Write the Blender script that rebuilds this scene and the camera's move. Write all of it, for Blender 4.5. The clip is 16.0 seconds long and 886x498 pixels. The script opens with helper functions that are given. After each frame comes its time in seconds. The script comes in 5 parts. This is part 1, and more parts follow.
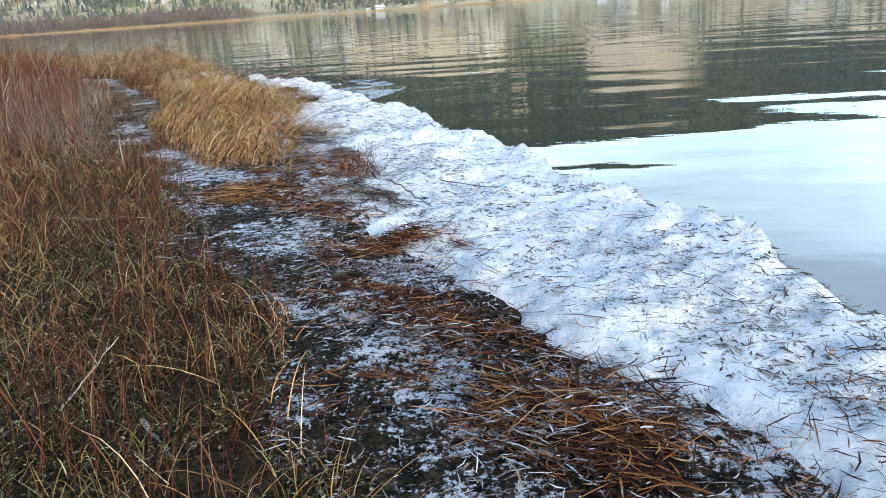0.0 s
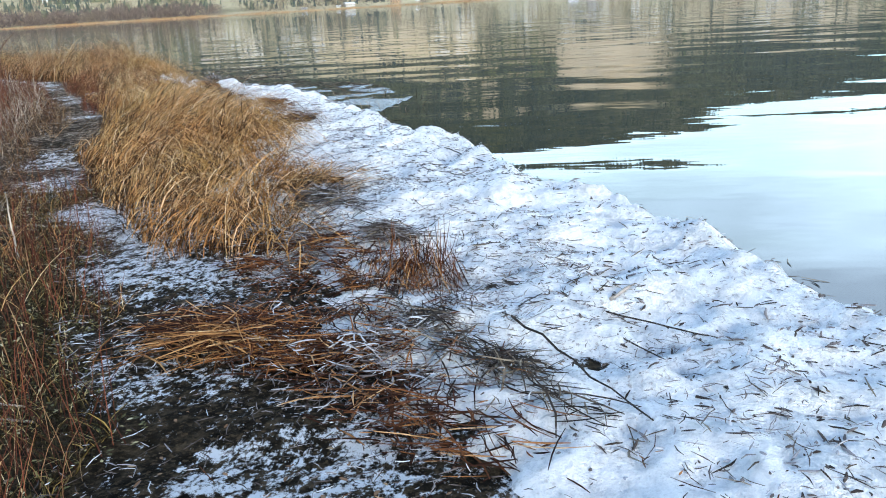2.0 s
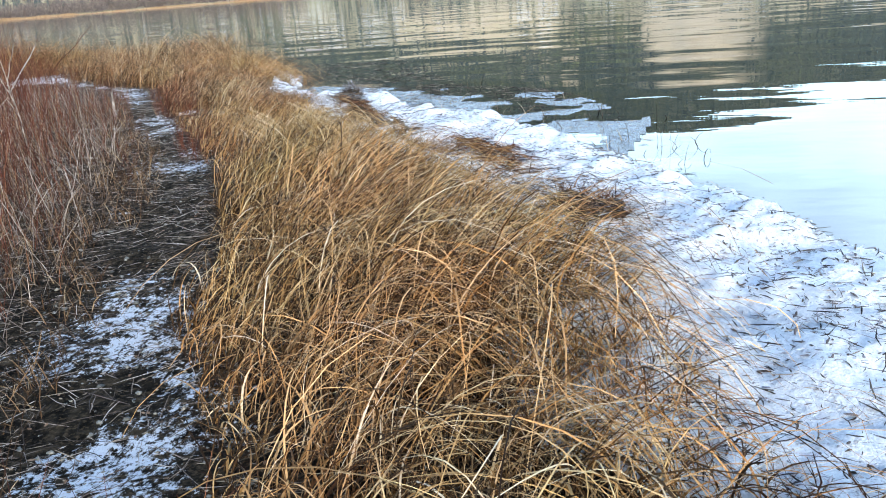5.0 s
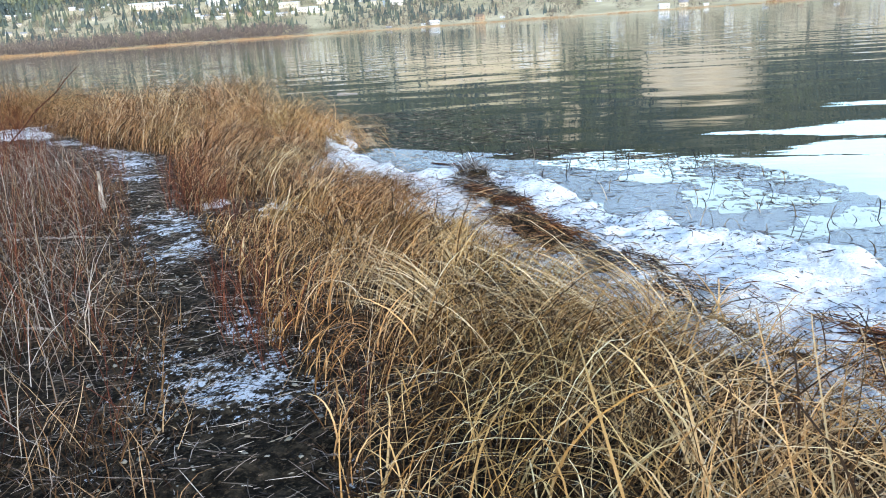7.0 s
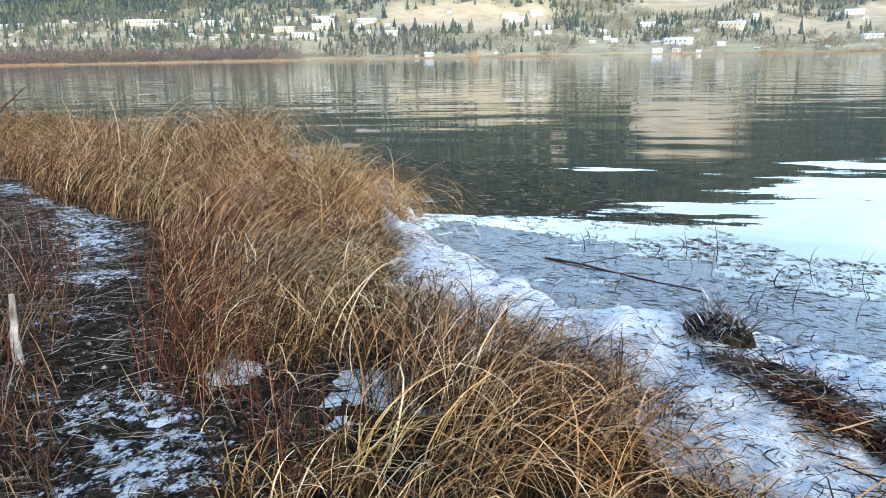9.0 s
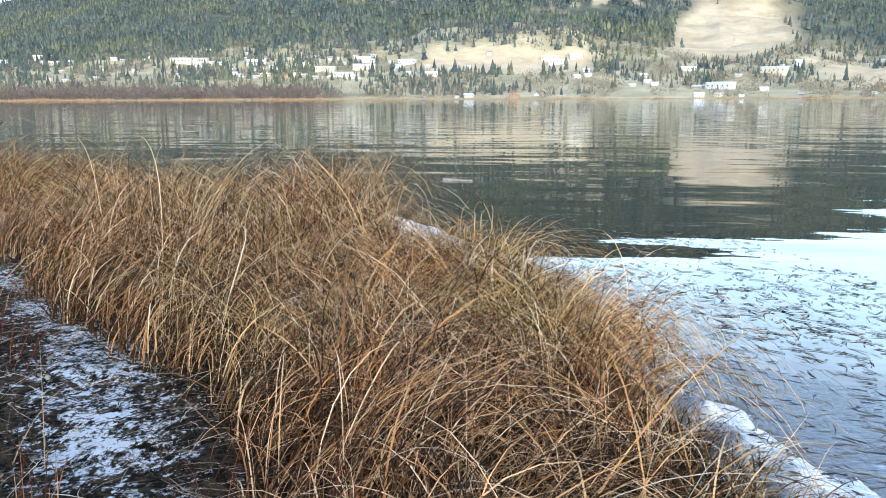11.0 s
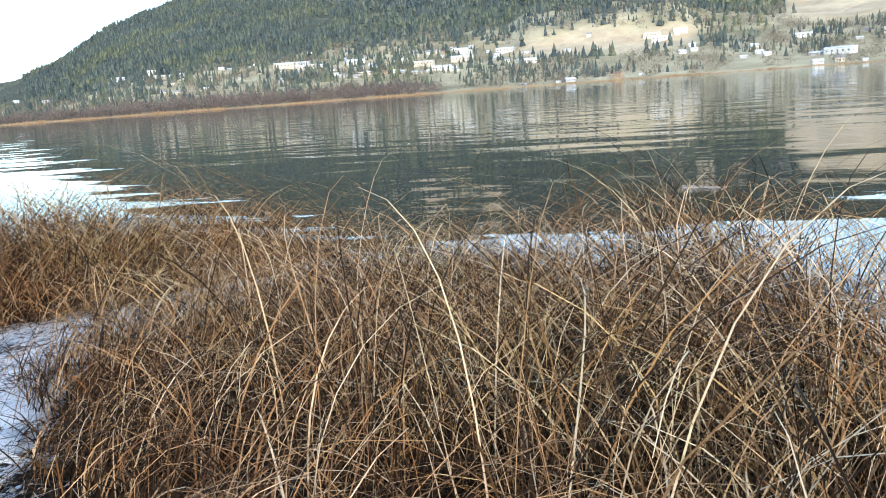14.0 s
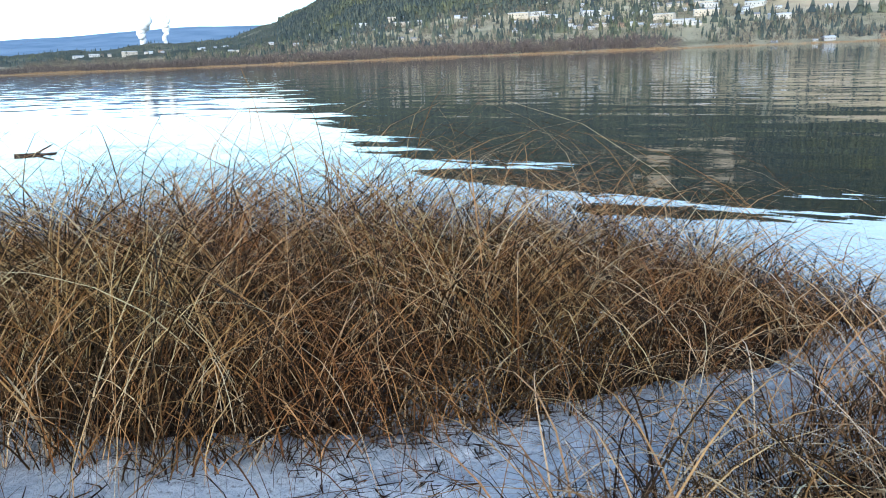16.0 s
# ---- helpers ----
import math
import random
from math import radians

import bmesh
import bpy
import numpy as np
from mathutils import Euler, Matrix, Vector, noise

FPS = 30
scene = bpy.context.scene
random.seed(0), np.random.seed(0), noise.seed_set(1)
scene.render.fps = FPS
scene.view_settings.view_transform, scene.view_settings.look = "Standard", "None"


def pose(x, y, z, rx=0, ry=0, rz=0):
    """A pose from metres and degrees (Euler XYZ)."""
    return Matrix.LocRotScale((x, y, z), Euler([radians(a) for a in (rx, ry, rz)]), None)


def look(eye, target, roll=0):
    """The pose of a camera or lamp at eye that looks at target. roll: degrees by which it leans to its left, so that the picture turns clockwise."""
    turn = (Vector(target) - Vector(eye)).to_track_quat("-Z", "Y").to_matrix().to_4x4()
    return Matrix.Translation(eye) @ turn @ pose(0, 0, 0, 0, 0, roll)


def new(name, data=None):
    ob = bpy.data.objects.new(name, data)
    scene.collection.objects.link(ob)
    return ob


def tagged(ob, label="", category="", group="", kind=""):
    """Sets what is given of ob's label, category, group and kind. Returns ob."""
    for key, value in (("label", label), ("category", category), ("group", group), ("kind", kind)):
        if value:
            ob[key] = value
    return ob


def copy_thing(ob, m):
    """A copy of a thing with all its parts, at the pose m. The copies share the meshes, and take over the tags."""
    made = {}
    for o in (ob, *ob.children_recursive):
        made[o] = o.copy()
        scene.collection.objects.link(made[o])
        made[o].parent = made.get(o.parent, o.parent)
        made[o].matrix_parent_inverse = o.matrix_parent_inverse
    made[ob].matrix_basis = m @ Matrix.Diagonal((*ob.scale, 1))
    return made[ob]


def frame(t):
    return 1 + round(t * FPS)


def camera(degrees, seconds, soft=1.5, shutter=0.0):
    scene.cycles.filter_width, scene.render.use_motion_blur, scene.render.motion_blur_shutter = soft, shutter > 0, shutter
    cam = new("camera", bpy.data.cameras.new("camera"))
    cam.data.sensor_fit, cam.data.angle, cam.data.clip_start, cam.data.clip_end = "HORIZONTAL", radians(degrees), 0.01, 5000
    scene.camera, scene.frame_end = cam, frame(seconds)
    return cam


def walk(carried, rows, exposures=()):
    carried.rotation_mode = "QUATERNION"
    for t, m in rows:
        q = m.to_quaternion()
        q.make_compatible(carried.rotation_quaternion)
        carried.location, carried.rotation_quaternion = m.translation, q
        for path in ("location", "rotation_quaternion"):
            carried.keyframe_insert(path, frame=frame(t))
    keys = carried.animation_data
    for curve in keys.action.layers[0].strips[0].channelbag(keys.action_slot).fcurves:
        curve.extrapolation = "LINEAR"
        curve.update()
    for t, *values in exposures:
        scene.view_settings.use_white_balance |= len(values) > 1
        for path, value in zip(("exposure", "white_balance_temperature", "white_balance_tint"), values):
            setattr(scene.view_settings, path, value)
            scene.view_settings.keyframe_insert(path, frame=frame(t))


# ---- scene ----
cam = camera(56.3, 16.0, soft=1.0)
PATH = [
    (0, (3.004, 1.846, 1.594), (2.671, 3.735, 1.027), -3.9),
    (0.5, (2.629, 2.584, 1.615), (2.32, 4.491, 1.097), -2.5),
    (1, (2.415, 3.308, 1.597), (2.134, 5.218, 1.077), -1.8),
    (1.5, (2.076, 4.027, 1.555), (1.815, 5.937, 1.024), -2.4),
    (1.9, (1.833, 4.635, 1.542), (1.575, 6.536, 0.974), -3.3),
    (2, (1.776, 4.797, 1.52), (1.514, 6.694, 0.945), -3.4),
    (2.5, (1.394, 5.583, 1.532), (1.1, 7.462, 0.913), -4.1),
    (3, (1.013, 6.354, 1.526), (0.678, 8.222, 0.892), -3.8),
    (3.5, (0.619, 7.019, 1.58), (0.23, 8.88, 0.958), -3.3),
    (4, (0.159, 7.679, 1.598), (-0.272, 9.538, 0.998), -3.5),
    (4.5, (-0.265, 8.355, 1.628), (-0.723, 10.211, 1.042), -4.0),
    (5, (-0.708, 9.042, 1.62), (-1.153, 10.894, 1.009), -4.5),
    (5.2, (-0.887, 9.334, 1.625), (-1.334, 11.183, 1.007), -4.7),
    (7.3, (-3.238, 13.203, 1.565), (-3.675, 15.088, 1.058), -3.9),
    (7.5, (-3.404, 13.545, 1.559), (-3.82, 15.436, 1.058), -2.9),
    (8, (-3.868, 14.279, 1.558), (-4.288, 16.17, 1.062), -2.3),
    (8.5, (-4.289, 14.959, 1.538), (-4.7, 16.858, 1.062), -1.7),
    (9, (-4.694, 15.658, 1.57), (-5.093, 17.564, 1.114), -1.0),
    (9.2, (-4.835, 15.94, 1.597), (-5.224, 17.849, 1.146), -0.5),
    (11.3, (-6.795, 18.917, 1.478), (-7.327, 20.812, 1.12), -0.2),
    (11.5, (-6.933, 19.126, 1.5), (-7.499, 21.007, 1.121), -0.5),
    (12, (-7.37, 19.622, 1.5), (-7.957, 21.494, 1.107), -1.2),
    (12.5, (-7.813, 20.179, 1.456), (-8.398, 22.046, 1.041), -1.7),
    (13, (-8.234, 20.683, 1.435), (-8.816, 22.551, 1.023), -2.6),
    (13.5, (-8.662, 21.21, 1.421), (-9.277, 23.074, 1.036), -4.3),
    (14, (-9.21, 21.895, 1.48), (-9.932, 23.722, 1.104), -4.2),
    (14.5, (-9.91, 22.655, 1.541), (-10.771, 24.41, 1.116), -2.7),
    (15, (-10.647, 23.13, 1.43), (-11.708, 24.766, 0.983), -2.3),
    (15.5, (-11.125, 23.42, 1.42), (-12.290, 24.983, 0.969), -1.8),
    (16, (-11.617, 23.69, 1.45), (-12.784, 25.249, 0.994), -2.3),
]
walk(cam, [(t, look(eye, target, roll)) for t, eye, target, roll in PATH],
     [(0, 0.7, 6820, 6), (0.5, 0.64, 6820, 6), (1, 0.45, 6820, 6), (1.5, 0.6, 6820, 6), (2, 0.7, 6820, 6), (3.5, 0.85, 6650, 6), (4, 0.96, 6650, 6), (5, 1.02, 6600, 7), (7.5, 0.94, 6500, 6), (8, 0.75, 6500, 6),
      (8.5, 1.0, 6500, 6), (9, 0.82, 6500, 6), (11.5, 1.02, 6500, 7), (12, 1.16, 6500, 7), (12.5, 0.98, 6500, 7), (13, 1.34, 6450, 7), (13.5, 1.16, 6350, 7), (14, 0.78, 6450, 7), (15, 0.72, 6300, 6), (15.5, 0.6, 6200, 6), (16, 0.34, 6050, 6)])

# ---- light ----
SUN_AZ, SUN_EL = radians(150), radians(15)
world = bpy.data.worlds.new("sky")
scene.world = world
world.use_nodes = True
wn, wl = world.node_tree.nodes, world.node_tree.links
sky = wn.new("ShaderNodeTexSky")
sky.sky_type = "NISHITA"
sky.sun_disc = False
sky.sun_elevation, sky.sun_rotation = SUN_EL, SUN_AZ
sky.air_density, sky.dust_density, sky.ozone_density = 1.0, 0.5, 1.0
wl.new(sky.outputs[0], wn["Background"].inputs[0])
wn["Background"].inputs[1].default_value = 0.05
# thin bright cloud: milky and strong near the horizon, thinner and bluer overhead
geo = wn.new("ShaderNodeTexCoord")
height = wn.new("ShaderNodeSeparateXYZ")
wl.new(geo.outputs["Generated"], height.inputs[0])
veil = wn.new("ShaderNodeValToRGB")
for k, (p, c) in enumerate(((0.0, (0.94, 0.97, 1.0)), (0.05, (0.56, 0.78, 0.86)), (0.11, (0.44, 0.72, 0.88)), (0.19, (0.55, 0.77, 0.98)), (0.32, (0.46, 0.62, 0.86)), (0.6, (0.13, 0.21, 0.37)), (1.0, (0.05, 0.09, 0.18)))):
    e = veil.color_ramp.elements[k] if k < 2 else veil.color_ramp.elements.new(p)
    e.position, e.color = p, (*c, 1)
wl.new(height.outputs["Z"], veil.inputs[0])
puff = wn.new("ShaderNodeTexNoise")
puff.inputs["Scale"].default_value, puff.inputs["Detail"].default_value = 3.0, 5.0
stretch = wn.new("ShaderNodeMapping")
stretch.inputs["Scale"].default_value = (1, 1, 4)
wl.new(geo.outputs["Generated"], stretch.inputs[0])
wl.new(stretch.outputs[0], puff.inputs["Vector"])
puffs = wn.new("ShaderNodeMapRange")
puffs.inputs["From Min"].default_value, puffs.inputs["From Max"].default_value = 0.35, 0.68
puffs.inputs["To Min"].default_value, puffs.inputs["To Max"].default_value = 0.75, 1.3
wl.new(puff.outputs["Fac"], puffs.inputs["Value"])
cloud = wn.new("ShaderNodeBackground")
wl.new(veil.outputs[0], cloud.inputs[0])
strong = wn.new("ShaderNodeMath")
strong.operation = "MULTIPLY"
strong.inputs[1].default_value = 2.6
wl.new(puffs.outputs[0], strong.inputs[0])
wl.new(strong.outputs[0], cloud.inputs[1])
both = wn.new("ShaderNodeAddShader")
wl.new(wn["Background"].outputs[0], both.inputs[0])
wl.new(cloud.outputs[0], both.inputs[1])
wl.new(both.outputs[0], wn["World Output"].inputs[0])
sun = new("sun", bpy.data.lights.new("sun", "SUN"))
sun.data.energy, sun.data.angle, sun.data.color = 3.4, radians(24), (1.0, 0.9, 0.77)
sun_dir = Vector((math.sin(SUN_AZ) * math.cos(SUN_EL), math.cos(SUN_AZ) * math.cos(SUN_EL), math.sin(SUN_EL)))
sun.matrix_world = look(sun_dir * 50, (0, 0, 0))

# ---- materials ----
rng = np.random.default_rng(7)


class Mat:
    """A principled material with a few shortcuts for its nodes."""

    def __init__(self, name, rough=0.8, spec=0.3):
        self.m = bpy.data.materials.new(name)
        self.m.use_nodes = True
        self.n, self.l = self.m.node_tree.nodes, self.m.node_tree.links
        self.b = self.n["Principled BSDF"]
        self.b.inputs["Roughness"].default_value = rough
        self.b.inputs["Specular IOR Level"].default_value = spec
        self.co = self.n.new("ShaderNodeTexCoord").outputs["Object"]

    def noise(self, scale, detail=4.0, rough=0.6, stretch=(1, 1, 1), vec=None, turn=0.0):
        mp = self.n.new("ShaderNodeMapping")
        mp.inputs["Scale"].default_value = stretch
        mp.inputs["Rotation"].default_value = (0, 0, radians(turn))
        self.l.new(vec or self.co, mp.inputs[0])
        t = self.n.new("ShaderNodeTexNoise")
        t.inputs["Scale"].default_value, t.inputs["Detail"].default_value, t.inputs["Roughness"].default_value = scale, detail, rough
        self.l.new(mp.outputs[0], t.inputs["Vector"])
        return t.outputs["Fac"]

    def ramp(self, fac, *stops):
        r = self.n.new("ShaderNodeValToRGB")
        while len(r.color_ramp.elements) < len(stops):
            r.color_ramp.elements.new(0.5)
        for e, (p, c) in zip(r.color_ramp.elements, stops):
            e.position, e.color = p, (*c, 1) if isinstance(c, tuple) else (c, c, c, 1)
        self.l.new(fac, r.inputs[0])
        return r.outputs[0]

    def mix(self, fac, a, b, mode="MIX"):
        x = self.n.new("ShaderNodeMix")
        x.data_type, x.blend_type = "RGBA", mode
        for sock, v in ((x.inputs[0], fac), (x.inputs[6], a), (x.inputs[7], b)):
            if isinstance(v, (int, float)):
                sock.default_value = v
            elif isinstance(v, tuple):
                sock.default_value = (*v, 1)
            else:
                self.l.new(v, sock)
        return x.outputs[2]

    def maths(self, op, a, b=0.0):
        x = self.n.new("ShaderNodeMath")
        x.operation = op
        for sock, v in zip(x.inputs, (a, b)):
            if isinstance(v, (int, float)):
                sock.default_value = v
            else:
                self.l.new(v, sock)
        return x.outputs[0]

    def attr(self, name):
        a = self.n.new("ShaderNodeAttribute")
        a.attribute_name = name
        return a.outputs["Fac"]

    def island(self):
        return self.n.new("ShaderNodeNewGeometry").outputs["Random Per Island"]

    def chance(self):
        return self.n.new("ShaderNodeObjectInfo").outputs["Random"]

    def colour(self, c):
        if isinstance(c, tuple):
            self.b.inputs["Base Color"].default_value = (*c, 1)
        else:
            self.l.new(c, self.b.inputs["Base Color"])
        return self

    def bump(self, fac, strength=0.3, dist=0.01):
        b = self.n.new("ShaderNodeBump")
        b.inputs["Strength"].default_value, b.inputs["Distance"].default_value = strength, dist
        self.l.new(fac, b.inputs["Height"])
        self.l.new(b.outputs[0], self.b.inputs["Normal"])
        return self


def stem_mat(name, *stops, rough=0.85, spec=0.08, tufts=False):
    """Stems and blades: every island takes its own colour from the ramp, with fine blotches along it."""
    m = Mat(name, rough, spec)
    c = m.ramp(m.island(), *stops)
    if tufts:
        c = m.mix(1.0, c, m.ramp(m.noise(1.1, 3, 0.6), (0.36, (0.98, 0.98, 0.80)), (0.5, (1.0, 0.95, 0.9)), (0.64, (1.0, 0.80, 0.67))), "MULTIPLY")
    return m.colour(m.mix(m.ramp(m.noise(35, 3), (0.35, 0.0), (0.7, 0.5)), c, (0.6, 0.5, 0.4), "MULTIPLY")).m


# the near-black share of each sedge ramp paints the shade between blades
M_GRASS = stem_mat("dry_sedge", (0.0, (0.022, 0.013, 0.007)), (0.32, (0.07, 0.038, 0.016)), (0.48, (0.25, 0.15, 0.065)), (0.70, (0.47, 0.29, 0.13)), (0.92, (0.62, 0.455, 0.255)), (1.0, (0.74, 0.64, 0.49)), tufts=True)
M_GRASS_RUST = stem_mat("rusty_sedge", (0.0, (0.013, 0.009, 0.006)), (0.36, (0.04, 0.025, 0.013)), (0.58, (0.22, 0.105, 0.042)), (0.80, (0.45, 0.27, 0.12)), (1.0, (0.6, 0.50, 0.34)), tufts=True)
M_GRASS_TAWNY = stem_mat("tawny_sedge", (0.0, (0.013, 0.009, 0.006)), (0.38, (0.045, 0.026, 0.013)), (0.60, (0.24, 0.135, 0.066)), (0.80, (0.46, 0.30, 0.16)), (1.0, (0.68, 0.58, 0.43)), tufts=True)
M_PLUME = stem_mat("pale_plume_grass", (0.0, (0.16, 0.10, 0.045)), (0.5, (0.42, 0.30, 0.16)), (1.0, (0.66, 0.55, 0.37)))
M_WEED = stem_mat("olive_weed", (0.0, (0.007, 0.006, 0.004)), (0.55, (0.02, 0.017, 0.008)), (0.80, (0.085, 0.066, 0.024)), (0.93, (0.30, 0.225, 0.085)), (1.0, (0.52, 0.45, 0.28)))
M_BROWN = stem_mat("brown_weed", (0.0, (0.010, 0.007, 0.005)), (0.4, (0.045, 0.026, 0.015)), (0.72, (0.13, 0.078, 0.042)), (0.92, (0.27, 0.18, 0.10)), (1.0, (0.46, 0.37, 0.25)))
# old blades, their near-black colour standing in for shade low in the stands
M_THATCH_SHADE = stem_mat("old_thatch_shade", (0.0, (0.008, 0.005, 0.004)), (0.6, (0.035, 0.02, 0.011)), (0.9, (0.085, 0.048, 0.022)), (1.0, (0.22, 0.13, 0.055)))
M_RED = stem_mat("red_twig", (0.0, (0.03, 0.013, 0.009)), (0.45, (0.065, 0.024, 0.016)), (0.78, (0.14, 0.046, 0.028)), (0.92, (0.20, 0.095, 0.05)), (1.0, (0.34, 0.26, 0.16)))
M_TWIG = stem_mat("grey_twig", (0.0, (0.10, 0.08, 0.07)), (0.6, (0.26, 0.22, 0.19)), (1.0, (0.5, 0.45, 0.4)))
M_STRAW = stem_mat("wrack_straw", (0.0, (0.010, 0.005, 0.004)), (0.45, (0.040, 0.016, 0.009)), (0.72, (0.12, 0.046, 0.020)), (0.90, (0.29, 0.135, 0.052)), (1.0, (0.50, 0.34, 0.19)))
M_ORANGE = stem_mat("orange_straw", (0.0, (0.08, 0.034, 0.014)), (0.5, (0.23, 0.11, 0.042)), (0.85, (0.40, 0.23, 0.10)), (1.0, (0.56, 0.40, 0.23)))
M_FROST = stem_mat("frosted_straw", (0.0, (0.03, 0.024, 0.022)), (0.5, (0.13, 0.115, 0.115)), (0.78, (0.27, 0.28, 0.31)), (1.0, (0.52, 0.56, 0.62)))
M_DARK = stem_mat("wet_reed_bit", (0.0, (0.012, 0.010, 0.009)), (0.5, (0.04, 0.034, 0.03)), (0.8, (0.10, 0.085, 0.07)), (1.0, (0.30, 0.26, 0.2)))

g = Mat("shore_soil", 1.0, 0.03)
soil = g.ramp(g.noise(14, 6, 0.7), (0.34, (0.004, 0.0035, 0.003)), (0.5, (0.018, 0.015, 0.011)), (0.66, (0.075, 0.058, 0.038)))
soil = g.mix(g.ramp(g.noise(55, 3), (0.54, 0.0), (0.64, 0.6)), soil, (0.11, 0.08, 0.05))
duff = g.ramp(g.noise(30, 5, 0.75), (0.36, (0.008, 0.006, 0.004)), (0.54, (0.045, 0.032, 0.018)), (0.7, (0.15, 0.11, 0.065)))
moss = g.mix(g.attr("duff"), soil, duff)
spots = g.maths("ADD", g.maths("MULTIPLY", g.noise(13, 6, 0.74), 0.6), g.maths("MULTIPLY", g.noise(52, 4, 0.7, (1, 0.6, 1)), 0.4))
spots = g.maths("ADD", spots, g.maths("MULTIPLY", g.attr("frost"), 0.185))
g.colour(g.mix(g.ramp(spots, (0.655, 0.0), (0.71, 1.0)), moss, (0.70, 0.75, 0.82)))
g.bump(g.noise(36, 6, 0.75), 1.0, 0.06)
M_GROUND = g.m

s_ = Mat("old_snow", 0.6, 0.4)
crust = s_.ramp(s_.maths("ADD", s_.maths("MULTIPLY", s_.noise(5, 5, 0.6), 0.5), s_.maths("MULTIPLY", s_.noise(26, 5, 0.7, (1, 0.6, 1)), 0.5)), (0.40, (0.50, 0.55, 0.60)), (0.50, (0.74, 0.765, 0.79)), (0.58, (0.86, 0.875, 0.89)))
grit = s_.ramp(s_.noise(48, 4, 0.7, (1, 1, 0.5)), (0.55, 0.0), (0.66, 0.8))
grit = s_.maths("MULTIPLY", grit, s_.ramp(s_.noise(1.8, 3), (0.40, 0.08), (0.56, 1.0)))
s_.colour(s_.mix(grit, crust, (0.22, 0.2, 0.19)))
s_.bump(s_.maths("ADD", s_.noise(14, 6, 0.75), s_.maths("MULTIPLY", s_.noise(70, 4, 0.7), 0.35)), 1.0, 0.05)
M_SNOW = s_.m

w = Mat("lake_water", 0.02, 0.5)
w.b.inputs["IOR"].default_value = 1.42
w.colour((0.004, 0.006, 0.005))
ripple = w.maths("ADD", w.maths("MULTIPLY", w.noise(2.0, 2, 0.5, (0.6, 1.15, 1)), 0.4), w.maths("MULTIPLY", w.noise(0.30, 1, 0.4, (0.75, 1.1, 1), turn=25), 5.0))
ripple = w.maths("ADD", ripple, w.maths("MULTIPLY", w.noise(0.7, 1, 0.3, (0.5, 1.05, 1), turn=-18), 3.4))
w.bump(ripple, 1.0, 0.0075)
M_WATER = w.m

i_ = Mat("thin_ice", 0.25, 0.3)
i_.colour(i_.ramp(i_.noise(4, 5, 0.7), (0.35, (0.015, 0.022, 0.035)), (0.62, (0.05, 0.065, 0.09)), (0.75, (0.30, 0.35, 0.42))))
i_.bump(i_.noise(25, 4), 0.5, 0.01)
M_ICE = i_.m

h = Mat("far_slope", 0.95, 0.1)
# upper slope colours, muted to paint in haze
up = h.ramp(h.noise(0.012, 6, 0.65), (0.35, (0.055, 0.062, 0.048)), (0.55, (0.095, 0.098, 0.066)), (0.72, (0.22, 0.19, 0.135)))
fields = h.ramp(h.noise(0.02, 5, 0.6), (0.3, (0.22, 0.19, 0.11)), (0.5, (0.38, 0.315, 0.19)), (0.72, (0.56, 0.47, 0.30)))
base = h.mix(h.attr("low"), up, fields)
bluff = h.ramp(h.noise(0.03, 6, 0.7), (0.3, (0.36, 0.27, 0.17)), (0.6, (0.55, 0.43, 0.28)), (0.8, (0.66, 0.53, 0.36)))
h.colour(h.mix(h.attr("bare"), base, bluff))
h.bump(h.noise(0.08, 5, 0.7), 1.0, 4.0)
M_SLOPE = h.m

# distant woods tinted blue: the haze is painted into their colour
bh = Mat("haze_blue_hill", 0.95, 0.05)
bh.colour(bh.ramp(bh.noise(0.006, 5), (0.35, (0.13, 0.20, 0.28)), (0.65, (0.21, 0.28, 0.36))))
M_HAZE_BLUE = bh.m


def leaf_mat(name, *stops):
    m = Mat(name, 0.9, 0.1)
    return m.colour(m.ramp(m.island(), *stops)).m


m = Mat("conifer", 0.9, 0.1)
# needle colours lightened and blue-greyed to paint in the haze
hazed_needles = m.ramp(m.island(), (0.0, (0.040, 0.054, 0.055)), (0.55, (0.072, 0.090, 0.078)), (1.0, (0.12, 0.13, 0.092)))
# wide noise patches paint sunlit olive zones over the darker forest
sunlit_patches = m.ramp(m.noise(0.0065, 4, 0.6), (0.40, (1.0, 1.0, 1.08)), (0.52, (1.1, 1.06, 1.0)), (0.66, (1.5, 1.34, 0.95)))
M_CONIFER = m.colour(m.mix(1.0, hazed_needles, sunlit_patches, "MULTIPLY")).m
M_BRUSH = leaf_mat("bare_brush", (0.0, (0.055, 0.044, 0.046)), (0.5, (0.105, 0.084, 0.080)), (0.85, (0.165, 0.135, 0.115)), (1.0, (0.25, 0.20, 0.14)))
M_PALE = leaf_mat("pale_brush", (0.0, (0.08, 0.066, 0.055)), (0.6, (0.15, 0.125, 0.098)), (1.0, (0.26, 0.22, 0.15)))
M_REEDS = leaf_mat("far_reeds", (0.0, (0.26, 0.155, 0.085)), (1.0, (0.50, 0.34, 0.20)))
WALLS = []
for nm, c in (("white_siding", (0.56, 0.55, 0.52)), ("cream_siding", (0.52, 0.46, 0.37)), ("grey_siding", (0.34, 0.34, 0.34)), ("tan_siding", (0.34, 0.24, 0.16))):
    m = Mat(nm, 0.7, 0.3)
    WALLS.append(m.colour(m.mix(m.ramp(m.noise(1.5, 3), (0.4, 0.0), (0.7, 0.25)), c, tuple(0.7 * v for v in c))).m)
ROOFS = []
